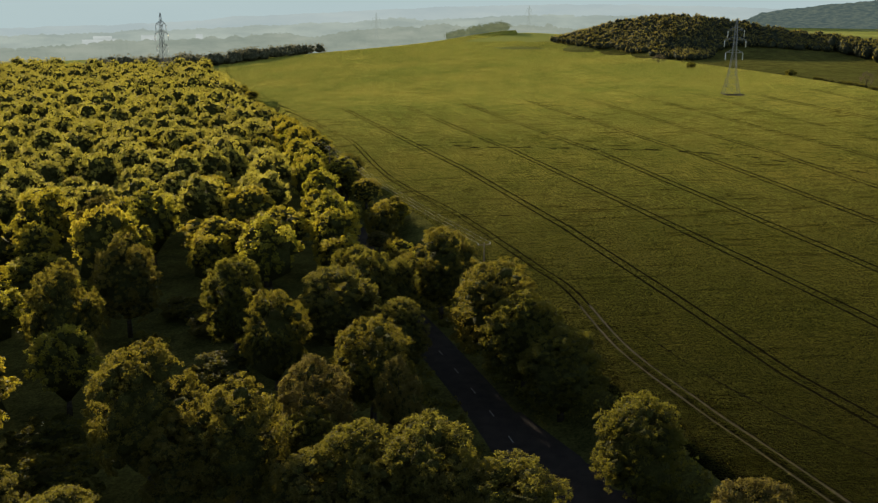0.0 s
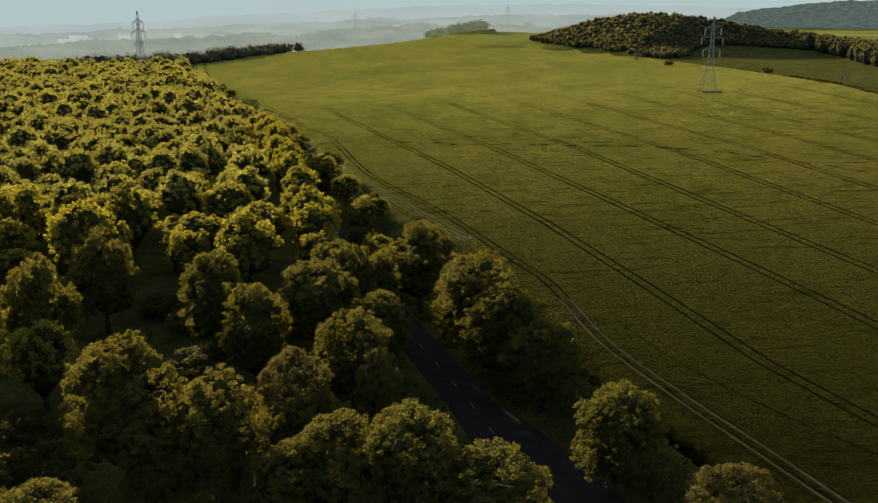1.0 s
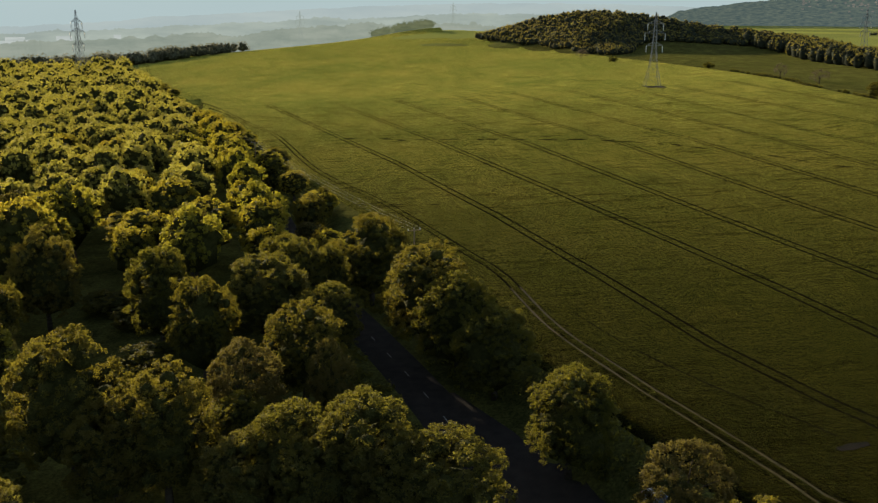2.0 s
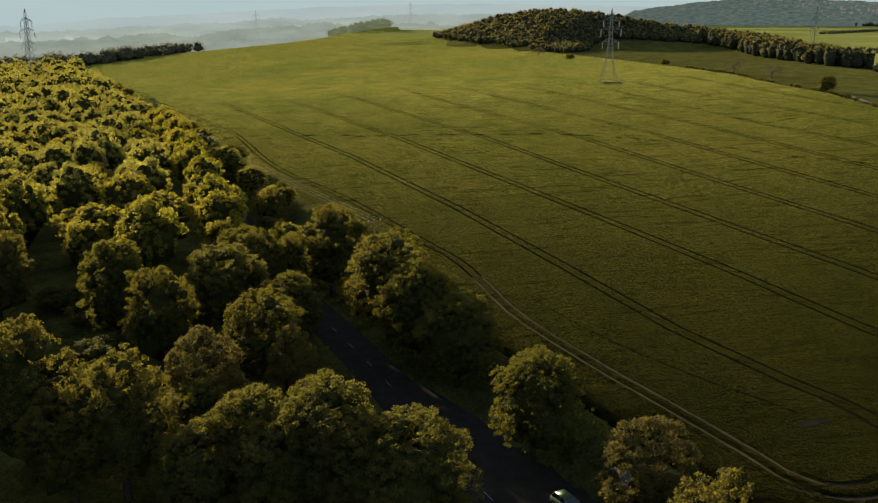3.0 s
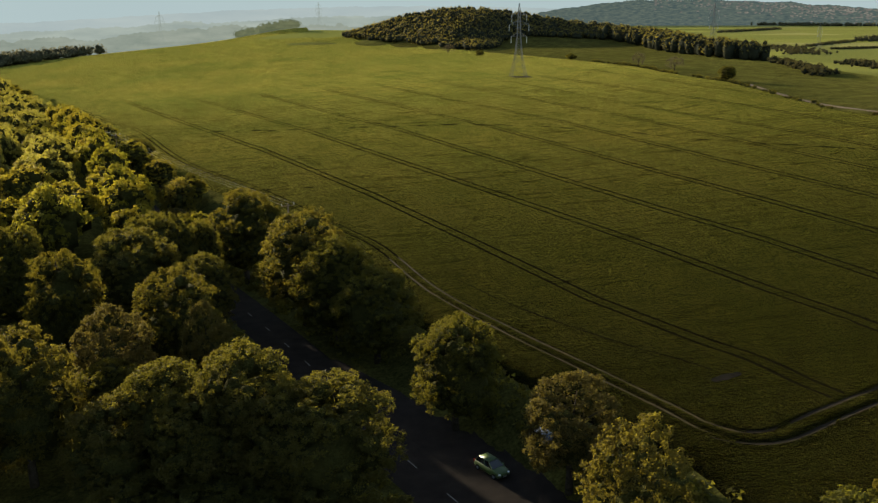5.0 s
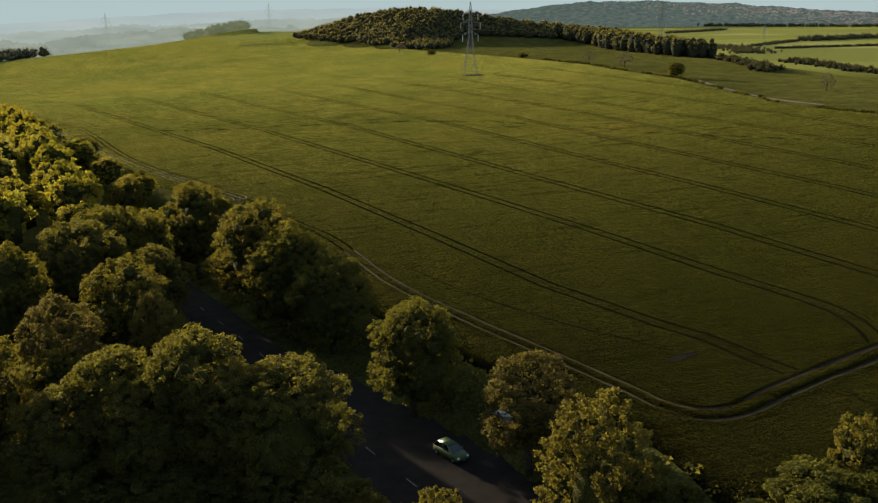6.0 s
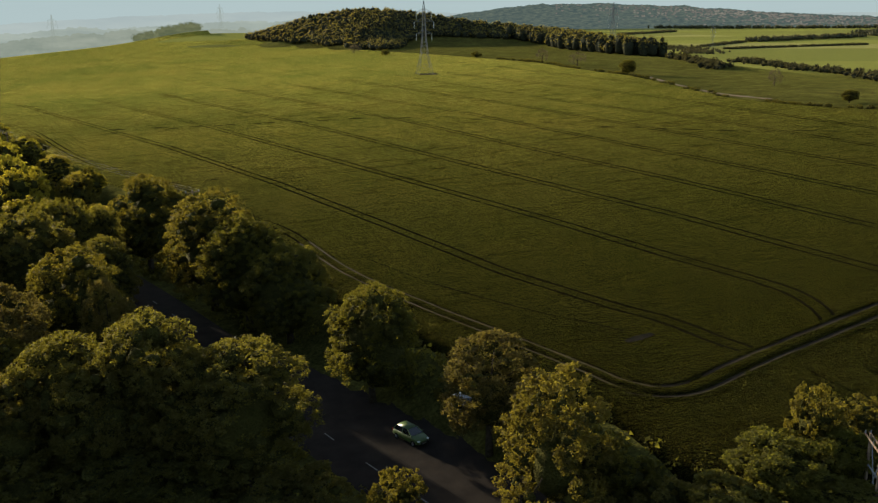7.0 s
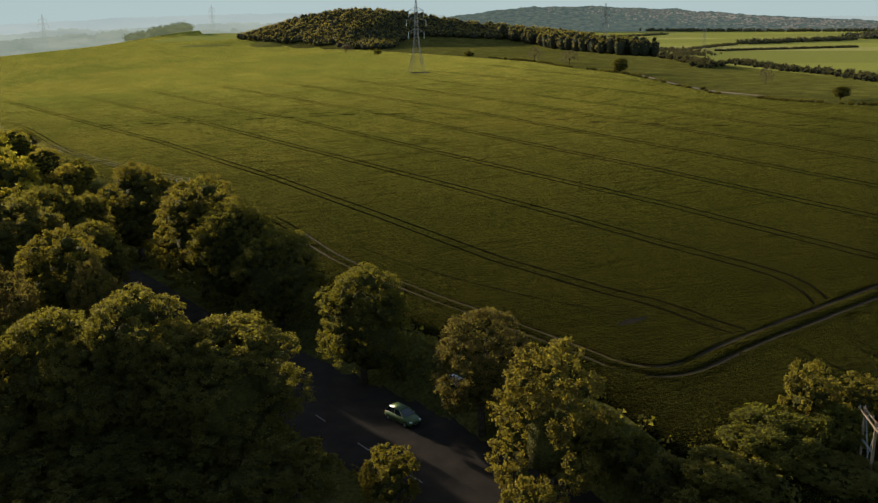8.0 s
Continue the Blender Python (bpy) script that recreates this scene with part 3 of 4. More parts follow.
stock("bronze", 14, 4.6, kind="broadleaf_tree", seed=30, leaf=LEAF_BROWN, low=1.2, airy=0.15, label="rounded tree with small bronze-brown young leaves", group="roadside trees",
      lobes=34, subs=26, per=36, size=0.17, clump=0.5, core=0.45)
stock("bush", 6, 3.2, kind="bush", seed=40, leaf=LEAF_GREEN, low=0.2, label="leafy green bush on the road bank", group="bushes", category="bush",
      lobes=14, subs=16, per=36, size=0.19, clump=0.38)
stock("goldbush", 6, 3.2, kind="bush", seed=41, leaf=LEAF_YELLOW, low=0.2, airy=0.25, label="yellow-green bush on the road bank", group="bushes", category="bush",
      lobes=14, subs=16, per=36, size=0.19, clump=0.38)
stock("airy", 14, 4.2, kind="broadleaf_tree", seed=44, leaf=LEAF_YELLOW, low=0.3, airy=0.55, label="airy young tree with sparse yellow-green leaves beside the layby", group="roadside trees",
      lobes=30, subs=22, per=44, size=0.16, clump=0.4, core=0.5)
stock("olive", 6, 3.2, kind="bush", seed=42, leaf=LEAF_OLIVE, low=0.1, airy=0.2, label="broad olive-green bush below the field's corner", group="bushes", category="bush",
      lobes=20, subs=26, per=40, size=0.16, clump=0.38)
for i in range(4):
    stock(f"mid{i}", 16, 5.2, kind="broadleaf_tree", seed=50 + i, leaf=(LEAF_GREEN_LIT, LEAF_YELLOW_LIT, LEAF_GREEN_LIT, LEAF_YELLOW_LIT)[i], low=3.0,
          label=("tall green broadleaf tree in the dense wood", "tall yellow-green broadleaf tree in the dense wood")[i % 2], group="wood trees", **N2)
stock("midbronze", 15, 4.8, kind="broadleaf_tree", seed=60, leaf=LEAF_BROWN, low=3.0, label="bronze-leaved tree in the dense wood", group="wood trees", **N2)

stock("bare", 8, 4.0, kind="broadleaf_tree", seed=61, leaf=LEAF_BARE, low=1.0, airy=0.3, label="almost bare brownish tree at the field's end", group="field trees",
      lobes=16, subs=12, per=7, size=0.3, clump=0.5, core=0.12)

# kind, x, y, top, radius
WOOD_SIDE = [
    ("gold0", -32.0, 90, 16.2, 6.6), ("gold1", -21.0, 84.5, 13.9, 5.6), ("bronze", -14.0, 95, 12.2, 4.6), ("oak0", -7.8, 79.5, 12.3, 5.2), ("oak1", -1.2, 77, 14.0, 5.8),
    ("oak0", -3.0, 70.5, 4.2, 5.6), ("oak2", -4.6, 75.6, 11.4, 4.8), ("oak0", 2.6, 73.2, 11.6, 4.8), ("oak1", -12.6, 78.5, 9.4, 4.8), ("gold1", -26.0, 84, 10.5, 5.0), ("oak0", -13.8, 89, 9.0, 4.6), ("gold1", -8.4, 107, 13.0, 5.4), ("bronze", -4.6, 98, 11.0, 3.0), ("oak1", -15.4, 129, 13.4, 6.8), ("gold0", -22.5, 116, 14.0, 5.2),
    # the last four here are added to block the low sun from the road
    ("oak2", -32, 133, 14.2, 5.2), ("gold1", -52, 142, 14.3, 5.8), ("gold0", -54, 122, 16.0, 5.6), ("oak0", -5.8, 123.0, 10.8, 5.0), ("oak0", -6.6, 145, 10.8, 3.8), ("oak2", -11.4, 140.5, 13.2, 5.0), ("oak0", -14.8, 152, 11.0, 5.0),
    ("oak0", -33, 69, 10.6, 5.2), ("oak2", -45, 76, 9.0, 5.4), ("oak2", -29.0, 283, 6.5, 5.0),
]
FIELD_SIDE = [
    ("oak2", 6.2, 72, 12.4, 6.4), ("gold0", 0.4, 155.5, 13.4, 7.2), ("gold1", 8.8, 131, 13.8, 7.2), ("oak0", 12.6, 121, 12.6, 6.6), ("oak2", 16.8, 112.5, 10.2, 6.0),
    ("oak1", 22.3, 90.5, 10.2, 5.4), ("bronze", 29.4, 73.5, 9.2, 4.8), ("airy", 29.8, 59.8, 11.0, 4.7),
]
BUSHES = [
    ("bush", -10.5, 72.5, 4.0, 4.4), ("bush", 1.5, 67.5, 3.4, 4.2), ("bush", 6.5, 65, 3.0, 4.2), ("bush", 10.5, 66.5, 2.6, 3.6), ("bush", -7, 67, 2.6, 4.0),
    ("bush", -7.9, 175, 3.6, 3.4), ("goldbush", -14.0, 214, 4.6, 4.2), ("bush", -11.0, 222, 5.2, 3.0), ("bush", -4, 163, 2.5, 2.6), ("goldbush", -10, 190, 2.0, 2.6),
    ("goldbush", 17.8, 65, 1.6, 2.6), ("goldbush", 25.5, 54.5, 2.8, 2.3),
]
CORNER_BUSHES = [
    ("olive", 47.5, 54.0, 4.4, 4.8), ("olive", 41.5, 52.5, 2.6, 3.8), ("bush", 36.6, 60.0, 2.2, 2.8), ("bush", 37.6, 56.0, 1.6, 2.8), ("bush", 35.2, 62.8, 2.4, 2.4), ("goldbush", 52.0, 56.5, 7.4, 2.4), ("olive", 52.5, 53.5, 4.6, 3.0), ("goldbush", 57.5, 56.5, 5.4, 3.0),
    ("olive", 49, 49, 2.5, 3.6), ("bush", 37, 50, 1.5, 3.0), ("bush", 34.5, 66, 2.0, 2.2), ("bush", -27.5, 262, 4.0, 3.4),
]
NEAR = WOOD_SIDE + FIELD_SIDE + BUSHES + CORNER_BUSHES
for key, x, y, top, r in NEAR:
    put(STOCK[key], x, y, top, r)
MID = [("mid0", -30, 153, 16.0, 6.0), ("mid1", -61, 157, 17.0, 6.2), ("mid2", -61, 185, 14.2, 6.0), ("mid3", -56, 215, 11.5, 6.0), ("mid0", -47, 227, 10.6, 5.5),
       ("mid1", -75, 272, 11.2, 6.0), ("mid2", -58, 293, 10.0, 5.5), ("mid3", -82, 181, 15.2, 6.2), ("mid0", -59, 162, 14.2, 5.5), ("mid1", -100, 302, 8.8, 6.0)]
for key, x, y, top, r in MID:
    put(STOCK[key], x, y, top, r)

# single trees and scrub between the road and the field: kind, x, y, height, radius
EDGE_ROW = []
VERGE = [("mid2", -29.3, 266, 12.0, 5.4), ("mid1", -20.5, 247, 9.5, 4.6), ("mid3", -12.4, 221, 8.5, 5.2), ("mid0", -8.2, 186, 7.0, 3.4), ("mid2", -43, 322, 11.0, 5.0),
         ("mid1", -38, 305, 6.0, 3.6), ("mid3", -54, 372, 8.5, 4.6), ("mid0", -49, 346, 6.0, 3.6), ("midbronze", -14, 202, 5.0, 3.4), ("mid0", -24, 234, 5.0, 3.6)]
for key, x, y, h, r in VERGE:
    EDGE_ROW.append((key, x, y, float(land(x, y)) + h, r))
for k in range(22):
    y = 384 + 11.0 * k + 3 * math.sin(2.3 * k)
    x = float(tram_x(0, y)) - 13.0 + 2.5 * math.sin(1.7 * k)
    EDGE_ROW.append((("mid0", "mid1", "mid2", "mid3")[k * 7 % 4], x, y, float(land(x, y)) + 6.0 + 1.8 * math.sin(3.1 * k), 4.2 + 0.9 * math.sin(1.3 * k)))
# a row added on the wood side, made tall to shade the road
for k in range(15):
    y = 174 + 11.5 * k
    x = float(road_x(y)) - 8.6 + 0.9 * math.sin(2.1 * k)
    EDGE_ROW.append((("mid1", "mid0", "mid3", "mid2")[k * 3 % 4], x, y, float(land(x, y)) + 17.2 + 1.4 * math.sin(2.7 * k), 5.4 + 0.5 * math.sin(1.1 * k)))
for key, x, y, top, r in EDGE_ROW:
    put(STOCK[key], x, y, top, r)
rng = np.random.default_rng(77)
spots = [(x, y, r) for _, x, y, _, r in NEAR + MID + EDGE_ROW]


def free(x, y, gap):
    return all((x - a) ** 2 + (y - b) ** 2 > (gap + 0.45 * r) ** 2 for a, b, r in spots)


def fill_wood():
    """The rest of the wood: single trees near, joined clumps far off."""
    far_v, far_f, far_m, base, singles = [], [], [], 0, 0
    tries = np.stack([rng.uniform(-520, 0, 60000), rng.uniform(52, 880, 60000)], 1)
    tries = tries[np.argsort(tries[:, 1] + rng.uniform(0, 60, len(tries)))]
    for x, y in tries:
        gap = 6.6 + 0.004 * y
        if x > road_x(y) - 9.5 or (y < 75 and x > -26) or x > tram_x(0, y) - np.interp(y, [150, 440, 640], [33, 33, 19]) or x < -0.55 * y - 35 or y > 800 - 0.3 * (x + 260) or not free(x, y, gap):
            continue
        r = float(rng.uniform(4.7, 6.7)) * (1 if y < 500 else 1.2)
        spots.append((x, y, r))
        g = float(land(x, y))
        if y < 200 and singles < 110:
            singles += 1
            low_patch = x > -50 and y < 158
            top = g + float(rng.uniform(3.5, 6.5) if low_patch else rng.uniform(11.5, 17.0))
            key = rng.choice(["mid0", "mid1", "mid2", "mid3", "midbronze"], p=[0.27, 0.23, 0.22, 0.2, 0.08])
            put(STOCK["bush" if low_patch else str(key)], x, y, top, 0.85 * r if low_patch else r)
        else:
            h = float(rng.uniform(11.0, 17.5))
            if y < 380:
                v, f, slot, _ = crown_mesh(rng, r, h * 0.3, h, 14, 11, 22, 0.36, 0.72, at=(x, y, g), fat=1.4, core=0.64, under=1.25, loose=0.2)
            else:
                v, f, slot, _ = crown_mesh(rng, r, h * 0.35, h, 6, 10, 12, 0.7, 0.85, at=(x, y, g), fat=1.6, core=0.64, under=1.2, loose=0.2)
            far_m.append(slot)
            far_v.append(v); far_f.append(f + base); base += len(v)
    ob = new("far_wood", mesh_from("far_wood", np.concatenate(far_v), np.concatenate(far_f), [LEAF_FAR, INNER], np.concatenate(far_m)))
    tagged(ob, "dense canopy of sunlit spring wood", "wood", kind="stuff")


fill_wood()


def wood_patch(name, label, places, h0, h1, r0, r1, leaf, seed, per=11, size=0.85, lobes=5, subs=6, core=INNER, deep=0.6):
    q = np.random.default_rng(seed)
    vs, fs, ms, base = [], [], [], 0
    for x, y, *lower in places:
        r, h = q.uniform(r0, r1), q.uniform(h0, h1) * (lower[0] if lower else 1.0)
        v, f, slot, _ = crown_mesh(q, r, -0.12 * h, h, lobes, subs, per, size, r * 0.15, at=(x, y, float(land(x, y))), fat=1.5, core=deep, under=1.3, loose=0.12)
        vs.append(v); fs.append(f + base); ms.append(slot); base += len(v)
    ob = new(name, mesh_from(name, np.concatenate(vs), np.concatenate(fs), [leaf, core], np.concatenate(ms), True))
    return tagged(ob, label, "wood", kind="stuff")


def far_places(points, n, spread, seed):
    q = np.random.default_rng(seed)
    p = smooth_line(points, 3.0)
    i = q.integers(0, len(p), n)
    return [tuple(v) for v in p[i] + q.normal(size=(n, 2)) * spread]


def scatter(q, n, f):
    out = []
    while len(out) < n:
        p = f(q)
        if p is not None:
            out.append(p)
    return out


# the wood's edge, round the hill, and round the belt that runs down from its end
HILL_RING = [(106, 925), (112, 905), (122, 885), (150, 822), (173, 748), (190, 704), (206, 712), (222, 738), (238, 756), (262, 756), (286, 752), (318, 735), (400, 690), (418, 720), (262, 852), (144, 940)]
BELT_RING = [(318, 745), (326, 690), (311, 628), (313, 545), (320, 520), (334, 524), (340, 600), (350, 660), (372, 700)]


def hill_places(line, seed, gap, edge=0):
    """Places for trees, evenly spread inside a closed line."""
    q = np.random.default_rng(seed)
    ring = np.array(line, float)
    nxt = np.roll(ring, -1, 0)
    out = []
    for x, y in q.uniform((100, 515), (420, 960), (16000, 2)):
        cross = (ring[:, 1] > y) != (nxt[:, 1] > y)
        at = ring[:, 0] + (y - ring[:, 1]) / np.where(cross, nxt[:, 1] - ring[:, 1], 1.0) * (nxt[:, 0] - ring[:, 0])
        if (cross & (at > x)).sum() % 2 and x > float(right_edge(y)) + 3 and all((x - a) ** 2 + (y - b) ** 2 > gap * gap for a, b in out):
            out.append((x, y))
    # trees shortened towards the edge, so that taller ones behind shade the foot
    front = smooth_line(line[:edge] or line, 3.0)
    return [(x, y, float(np.interp(np.hypot(front[:, 0] - x, front[:, 1] - y).min(), [0, 42], [0.5 if edge else 1.0, 1.15]))) for x, y in out]


q = np.random.default_rng(5)
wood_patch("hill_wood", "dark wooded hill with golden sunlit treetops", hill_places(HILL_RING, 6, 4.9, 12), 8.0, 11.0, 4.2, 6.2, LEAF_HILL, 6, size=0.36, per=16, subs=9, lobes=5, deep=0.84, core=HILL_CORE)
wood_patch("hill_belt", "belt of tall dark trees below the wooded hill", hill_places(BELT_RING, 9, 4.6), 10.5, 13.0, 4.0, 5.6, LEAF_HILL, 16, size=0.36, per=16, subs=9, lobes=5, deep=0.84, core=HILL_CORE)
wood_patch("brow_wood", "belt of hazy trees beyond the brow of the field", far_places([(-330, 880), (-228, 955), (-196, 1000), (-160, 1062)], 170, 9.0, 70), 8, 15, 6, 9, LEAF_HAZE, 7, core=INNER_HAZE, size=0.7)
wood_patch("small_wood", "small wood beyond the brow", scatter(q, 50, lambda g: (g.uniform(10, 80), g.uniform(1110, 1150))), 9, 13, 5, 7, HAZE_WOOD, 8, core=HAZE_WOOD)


# ---- upright blades of the crop ----
def build_blades():
    q = np.random.default_rng(12)
    bands = [(46, 125, 24, 120, 13.0, 0.09), (125, 200, 0, 155, 8.0, 0.12), (200, 320, -40, 215, 2.4, 0.17)]
    xs, ys, ws = [], [], []
    for y0, y1, x0, x1, dense, wide in bands:
        n = int((y1 - y0) * (x1 - x0) * dense)
        xs.append(q.uniform(x0, x1, n)); ys.append(q.uniform(y0, y1, n)); ws.append(np.full(n, wide))
    x, y, w = np.concatenate(xs), np.concatenate(ys), np.concatenate(ws)
    beside = x - tram_x(0, y)
    ahead = y - field_bottom(x)
    lattice = q.random((900, 900))
    u, w2 = (x + 260) * 1.3, y * 1.3
    i, j = u.astype(int), w2.astype(int)
    s, t = u - i, w2 - j
    i, j = i % 899, j % 899
    grade = (lattice[i, j] * (1 - s) + lattice[i + 1, j] * s) * (1 - t) + (lattice[i, j + 1] * (1 - s) + lattice[i + 1, j + 1] * s) * t
    clumped = ((grade > 0.45) | (q.random(len(x)) < np.interp(y, [180, 380], [0.2, 1.0]))) & (q.random(len(x)) > (y - 270) / 200)
    keep = clumped & (beside > -7.5) & (x < right_edge(y) - 1) & ((np.abs(beside) > 2.1) | (y < 72)) & ((np.abs(ahead) > 2.2) | (x < 48))
    for k in range(1, 11):
        keep &= (np.abs(x - tram_x(k, y)) > 1.45 + 0.5 * w) | (ahead < 4)
    keep &= np.hypot((x - 53.4) / 3.0, (y - 86.3) / 1.6) > 1
    x, y, w = x[keep], y[keep], w[keep]
    n = len(x)
    turn = radians(12) + q.normal(size=n) * np.interp(y, [120, 320], [0.8, 0.3])
    w = w * q.uniform(0.6, 1.3, n)
    h = q.uniform(0.16, 0.24, n) * (1 + 0.55 * w) * np.interp(y, [90, 200, 320], [0.9, 0.85, 1.0])
    dx, dy = np.cos(turn) * w / 2, np.sin(turn) * w / 2
    lean = q.normal(size=(n, 2)) * 0.12
    z = land(x, y) + 0.28
    v = np.stack([np.stack([x - dx, y - dy, z], 1), np.stack([x + dx, y + dy, z], 1),
                  np.stack([x + dx * 0.8 + lean[:, 0], y + dy * 0.8 + lean[:, 1], z + h * q.uniform(0.6, 1.1, n)], 1),
                  np.stack([x - dx * 0.8 + lean[:, 0], y - dy * 0.8 + lean[:, 1], z + h * q.uniform(0.6, 1.1, n)], 1)], 1).reshape(-1, 3)
    f = (np.arange(n)[:, None] * 4 + (0, 1, 2, 3))
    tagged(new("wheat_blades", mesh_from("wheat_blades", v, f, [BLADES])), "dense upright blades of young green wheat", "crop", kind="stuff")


build_blades()


def furrow(name, line, width, label, seed):
    """A broken dark line laid just above the crop."""
    q = np.random.default_rng(seed)
    vs, fs, base = [], [], 0
    p = smooth_line(line, 1.0)
    k = 0
    while k < len(p) - 6:
        m = int(q.integers(3, 9))
        seg = p[k:k + m] + q.normal(size=2) * 0.7
        k += m + int(q.integers(0, 5))
        w = width * q.uniform(0.5, 1.3) * np.sin(np.linspace(0.15, math.pi - 0.15, len(seg)))
        for s in (-1, 1):
            vs.append(np.stack([seg[:, 0], seg[:, 1] + s * w / 2, crop_top(seg[:, 0], seg[:, 1]) + 0.16], 1))
        a = np.arange(len(seg) - 1) + base
        b = a + len(seg)
        fs.append(np.stack([a, a + 1, b + 1, b], 1))
        base += 2 * len(seg)
    ob = new(name, mesh_from(name, np.concatenate(vs), np.concatenate(fs), [RUT_DARK]))
    return tagged(ob, label, "furrow", kind="stuff")


furrow("old_boundary_furrow", [(-7, 347), (20, 333), (38, 328), (79, 312), (108, 288), (131, 250), (153, 220), (185, 190)], 2.6, "broken dark furrow across the field", 3)
furrow("short_furrow", [(4, 223), (12, 222), (24, 222)], 1.6, "short dark furrow in the wheat", 4)


ribbon("drill_furrow", smooth_line([(32.9, 134.6), (38.3, 117.1), (45.7, 100.8), (50.4, 93.0), (52.6, 88.6)], 1.0), [-0.12, 0.0, 0.12], [0.13, 0.08, 0.13], [RUT_DARK], [0, 0],
       "thin dark furrow through the wheat to a bare patch", "furrow", over=crop_top, wobble=0.1, seed=6)


def bare_patch():
    q = np.random.default_rng(8)
    a = np.linspace(0, 2 * math.pi, 28, endpoint=False)
    r = 1.0 + 0.25 * np.sin(2 * a + 0.7) + 0.12 * q.normal(size=28)
    x, y = 53.4 + 1.9 * r * np.cos(a), 86.3 + 0.8 * r * np.sin(a) + 0.25 * r * np.cos(a)
    v = np.stack([x, y, crop_top(x, y) + 0.03], 1)
    v = np.concatenate([v, [[53.4, 86.3, float(crop_top(53.4, 86.3)) + 0.03]]])
    f = np.stack([np.arange(28), (np.arange(28) + 1) % 28, np.full(28, 28)], 1)
    tagged(new("bare_patch", mesh_from("bare_patch", v, f, [MUD])), "bare dark patch of soil in the wheat", "bare patch", kind="structure")


bare_patch()

# ---- undergrowth on the banks ----
def undergrowth():
    q = np.random.default_rng(21)
    n = 1300
    y = q.uniform(40, 420, n) ** 1.0
    left = q.random(n) < 0.5
    off = np.where(left, -q.uniform(4.0, 10.0, n), q.uniform(4.4, 10.5, n))
    x = road_x(y) + off
    bay = (~left) & (y > 48) & (y < 112)
    x = np.where(bay, x + 6.5, x)
    ok = x < tram_x(0, y) - 4.0
    c = np.stack([x, y, land(x, y) + q.uniform(0.1, 0.9, n)], 1)[ok]
    v, f = leaf_cloud(q, c, q.uniform(0.6, 1.3, len(c)), 26, 0.42)
    tagged(new("undergrowth", mesh_from("undergrowth", v, f, [LEAF_GREEN])), "low brambles and nettles on the road banks", "undergrowth", kind="stuff")


undergrowth()


# ---- power lines ----
def make_pylon():
    t = thing("pylon", "grey steel lattice pylon with three pairs of arms in the field", "pylon", "pylons")
    def half(z):
        return float(np.interp(z, [0, 12, 22, 36, 40], [4.3, 1.9, 1.05, 0.55, 0.12]))
    bm = bmesh.new()
    zs = [0, 6, 12, 16, 19.5, 22.5, 25.5, 29, 31.5, 34, 36.5, 40]
    for a, b in zip(zs, zs[1:]):
        p, q = half(a), half(b)
        cs = ((1, 1), (-1, 1), (-1, -1), (1, -1))
        for k, (i, j) in enumerate(cs):
            m, n = cs[(k + 1) % 4]
            bar(bm, (i * p, j * p, a), (i * q, j * q, b), 0.15)
            bar(bm, (i * p, j * p, a), (m * q, n * q, b), 0.075)
            bar(bm, (m * p, n * p, a), (i * q, j * q, b), 0.075)
            bar(bm, (i * q, j * q, b), (m * q, n * q, b), 0.075)
    part("lattice_body", bm, STEEL, t)
    for z, r in ((22.5, 4.4), (29.0, 5.5), (34.0, 4.2)):
        for s in (-1, 1):
            bm = bmesh.new()
            w = half(z)
            for j in (-1, 1):
                bar(bm, (s * w, j * w, z), (s * r, 0, z), 0.16)
                bar(bm, (s * w, j * w, z + 1.7), (s * r, 0, z), 0.12)
                bar(bm, (s * (w + r) / 2, j * w / 2, z), (s * (w + r) / 2, j * w / 2, z + 0.85), 0.1)
            arm = part("arm", bm, STEEL, t)
            bm = bmesh.new()
            for k in range(8):
                rod(bm, (s * r, 0, z - 0.35 - 0.42 * k), (s * r, 0, z - 0.62 - 0.42 * k), 0.34, 0.2, 8)
            rod(bm, (s * r, 0, z), (s * r, 0, z - 3.9), 0.06)
            part("insulator", bm, GLASS_DISC, arm, "pale hanging insulator string")
    for i in (-1, 1):
        for j in (-1, 1):
            bm = bmesh.new()
            bmesh.ops.create_cube(bm, size=1.0, matrix=Matrix.Translation((i * 4.3, j * 4.3, 0.1)) @ Matrix.Diagonal((0.9, 0.9, 0.7, 1)))
            part("footing", bm, GRAVEL, t, "concrete footing")
    return t


pylon = make_pylon()
PYLONS = [(156, 486, 1.0, -6, ""), (-209, 689, 1.38, 68, "dark steel lattice pylon rising out of the wood"), (-75, 1077, 1.0, 20, "distant hazy steel lattice pylon"),
          (104, 1090, 0.75, 20, "distant hazy steel lattice pylon"), (397, 704, 1.0, 10, "steel lattice pylon beyond the wooded hill"), (867, 1224, 0.95, 10, "distant steel lattice pylon among valley fields")]
for k, (x, y, s, turn, label) in enumerate(PYLONS):
    m = pose(x, y, float(land(x, y)), 0, 0, turn) @ Matrix.Scale(s, 4)
    if k == 0:
        pylon.matrix_basis = m
    else:
        twin = tagged(copy_thing(pylon, m), label)
        # far pylons take the glowing colour that holds the haze
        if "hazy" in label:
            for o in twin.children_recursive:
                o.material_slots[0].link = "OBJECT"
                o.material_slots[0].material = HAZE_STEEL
# bare ground under the pylon in the field
ribbon("pylon_ground", [(150.5, 483.5), (154, 484.5), (158, 485.5), (163, 485)], [-4.5, -3, 0, 3, 4.5], [0.05, 0.25, 0.3, 0.25, 0.05], [SOIL], [0, 0, 0, 0], "dark uncropped ground under the pylon", "bare patch", over=crop_top)


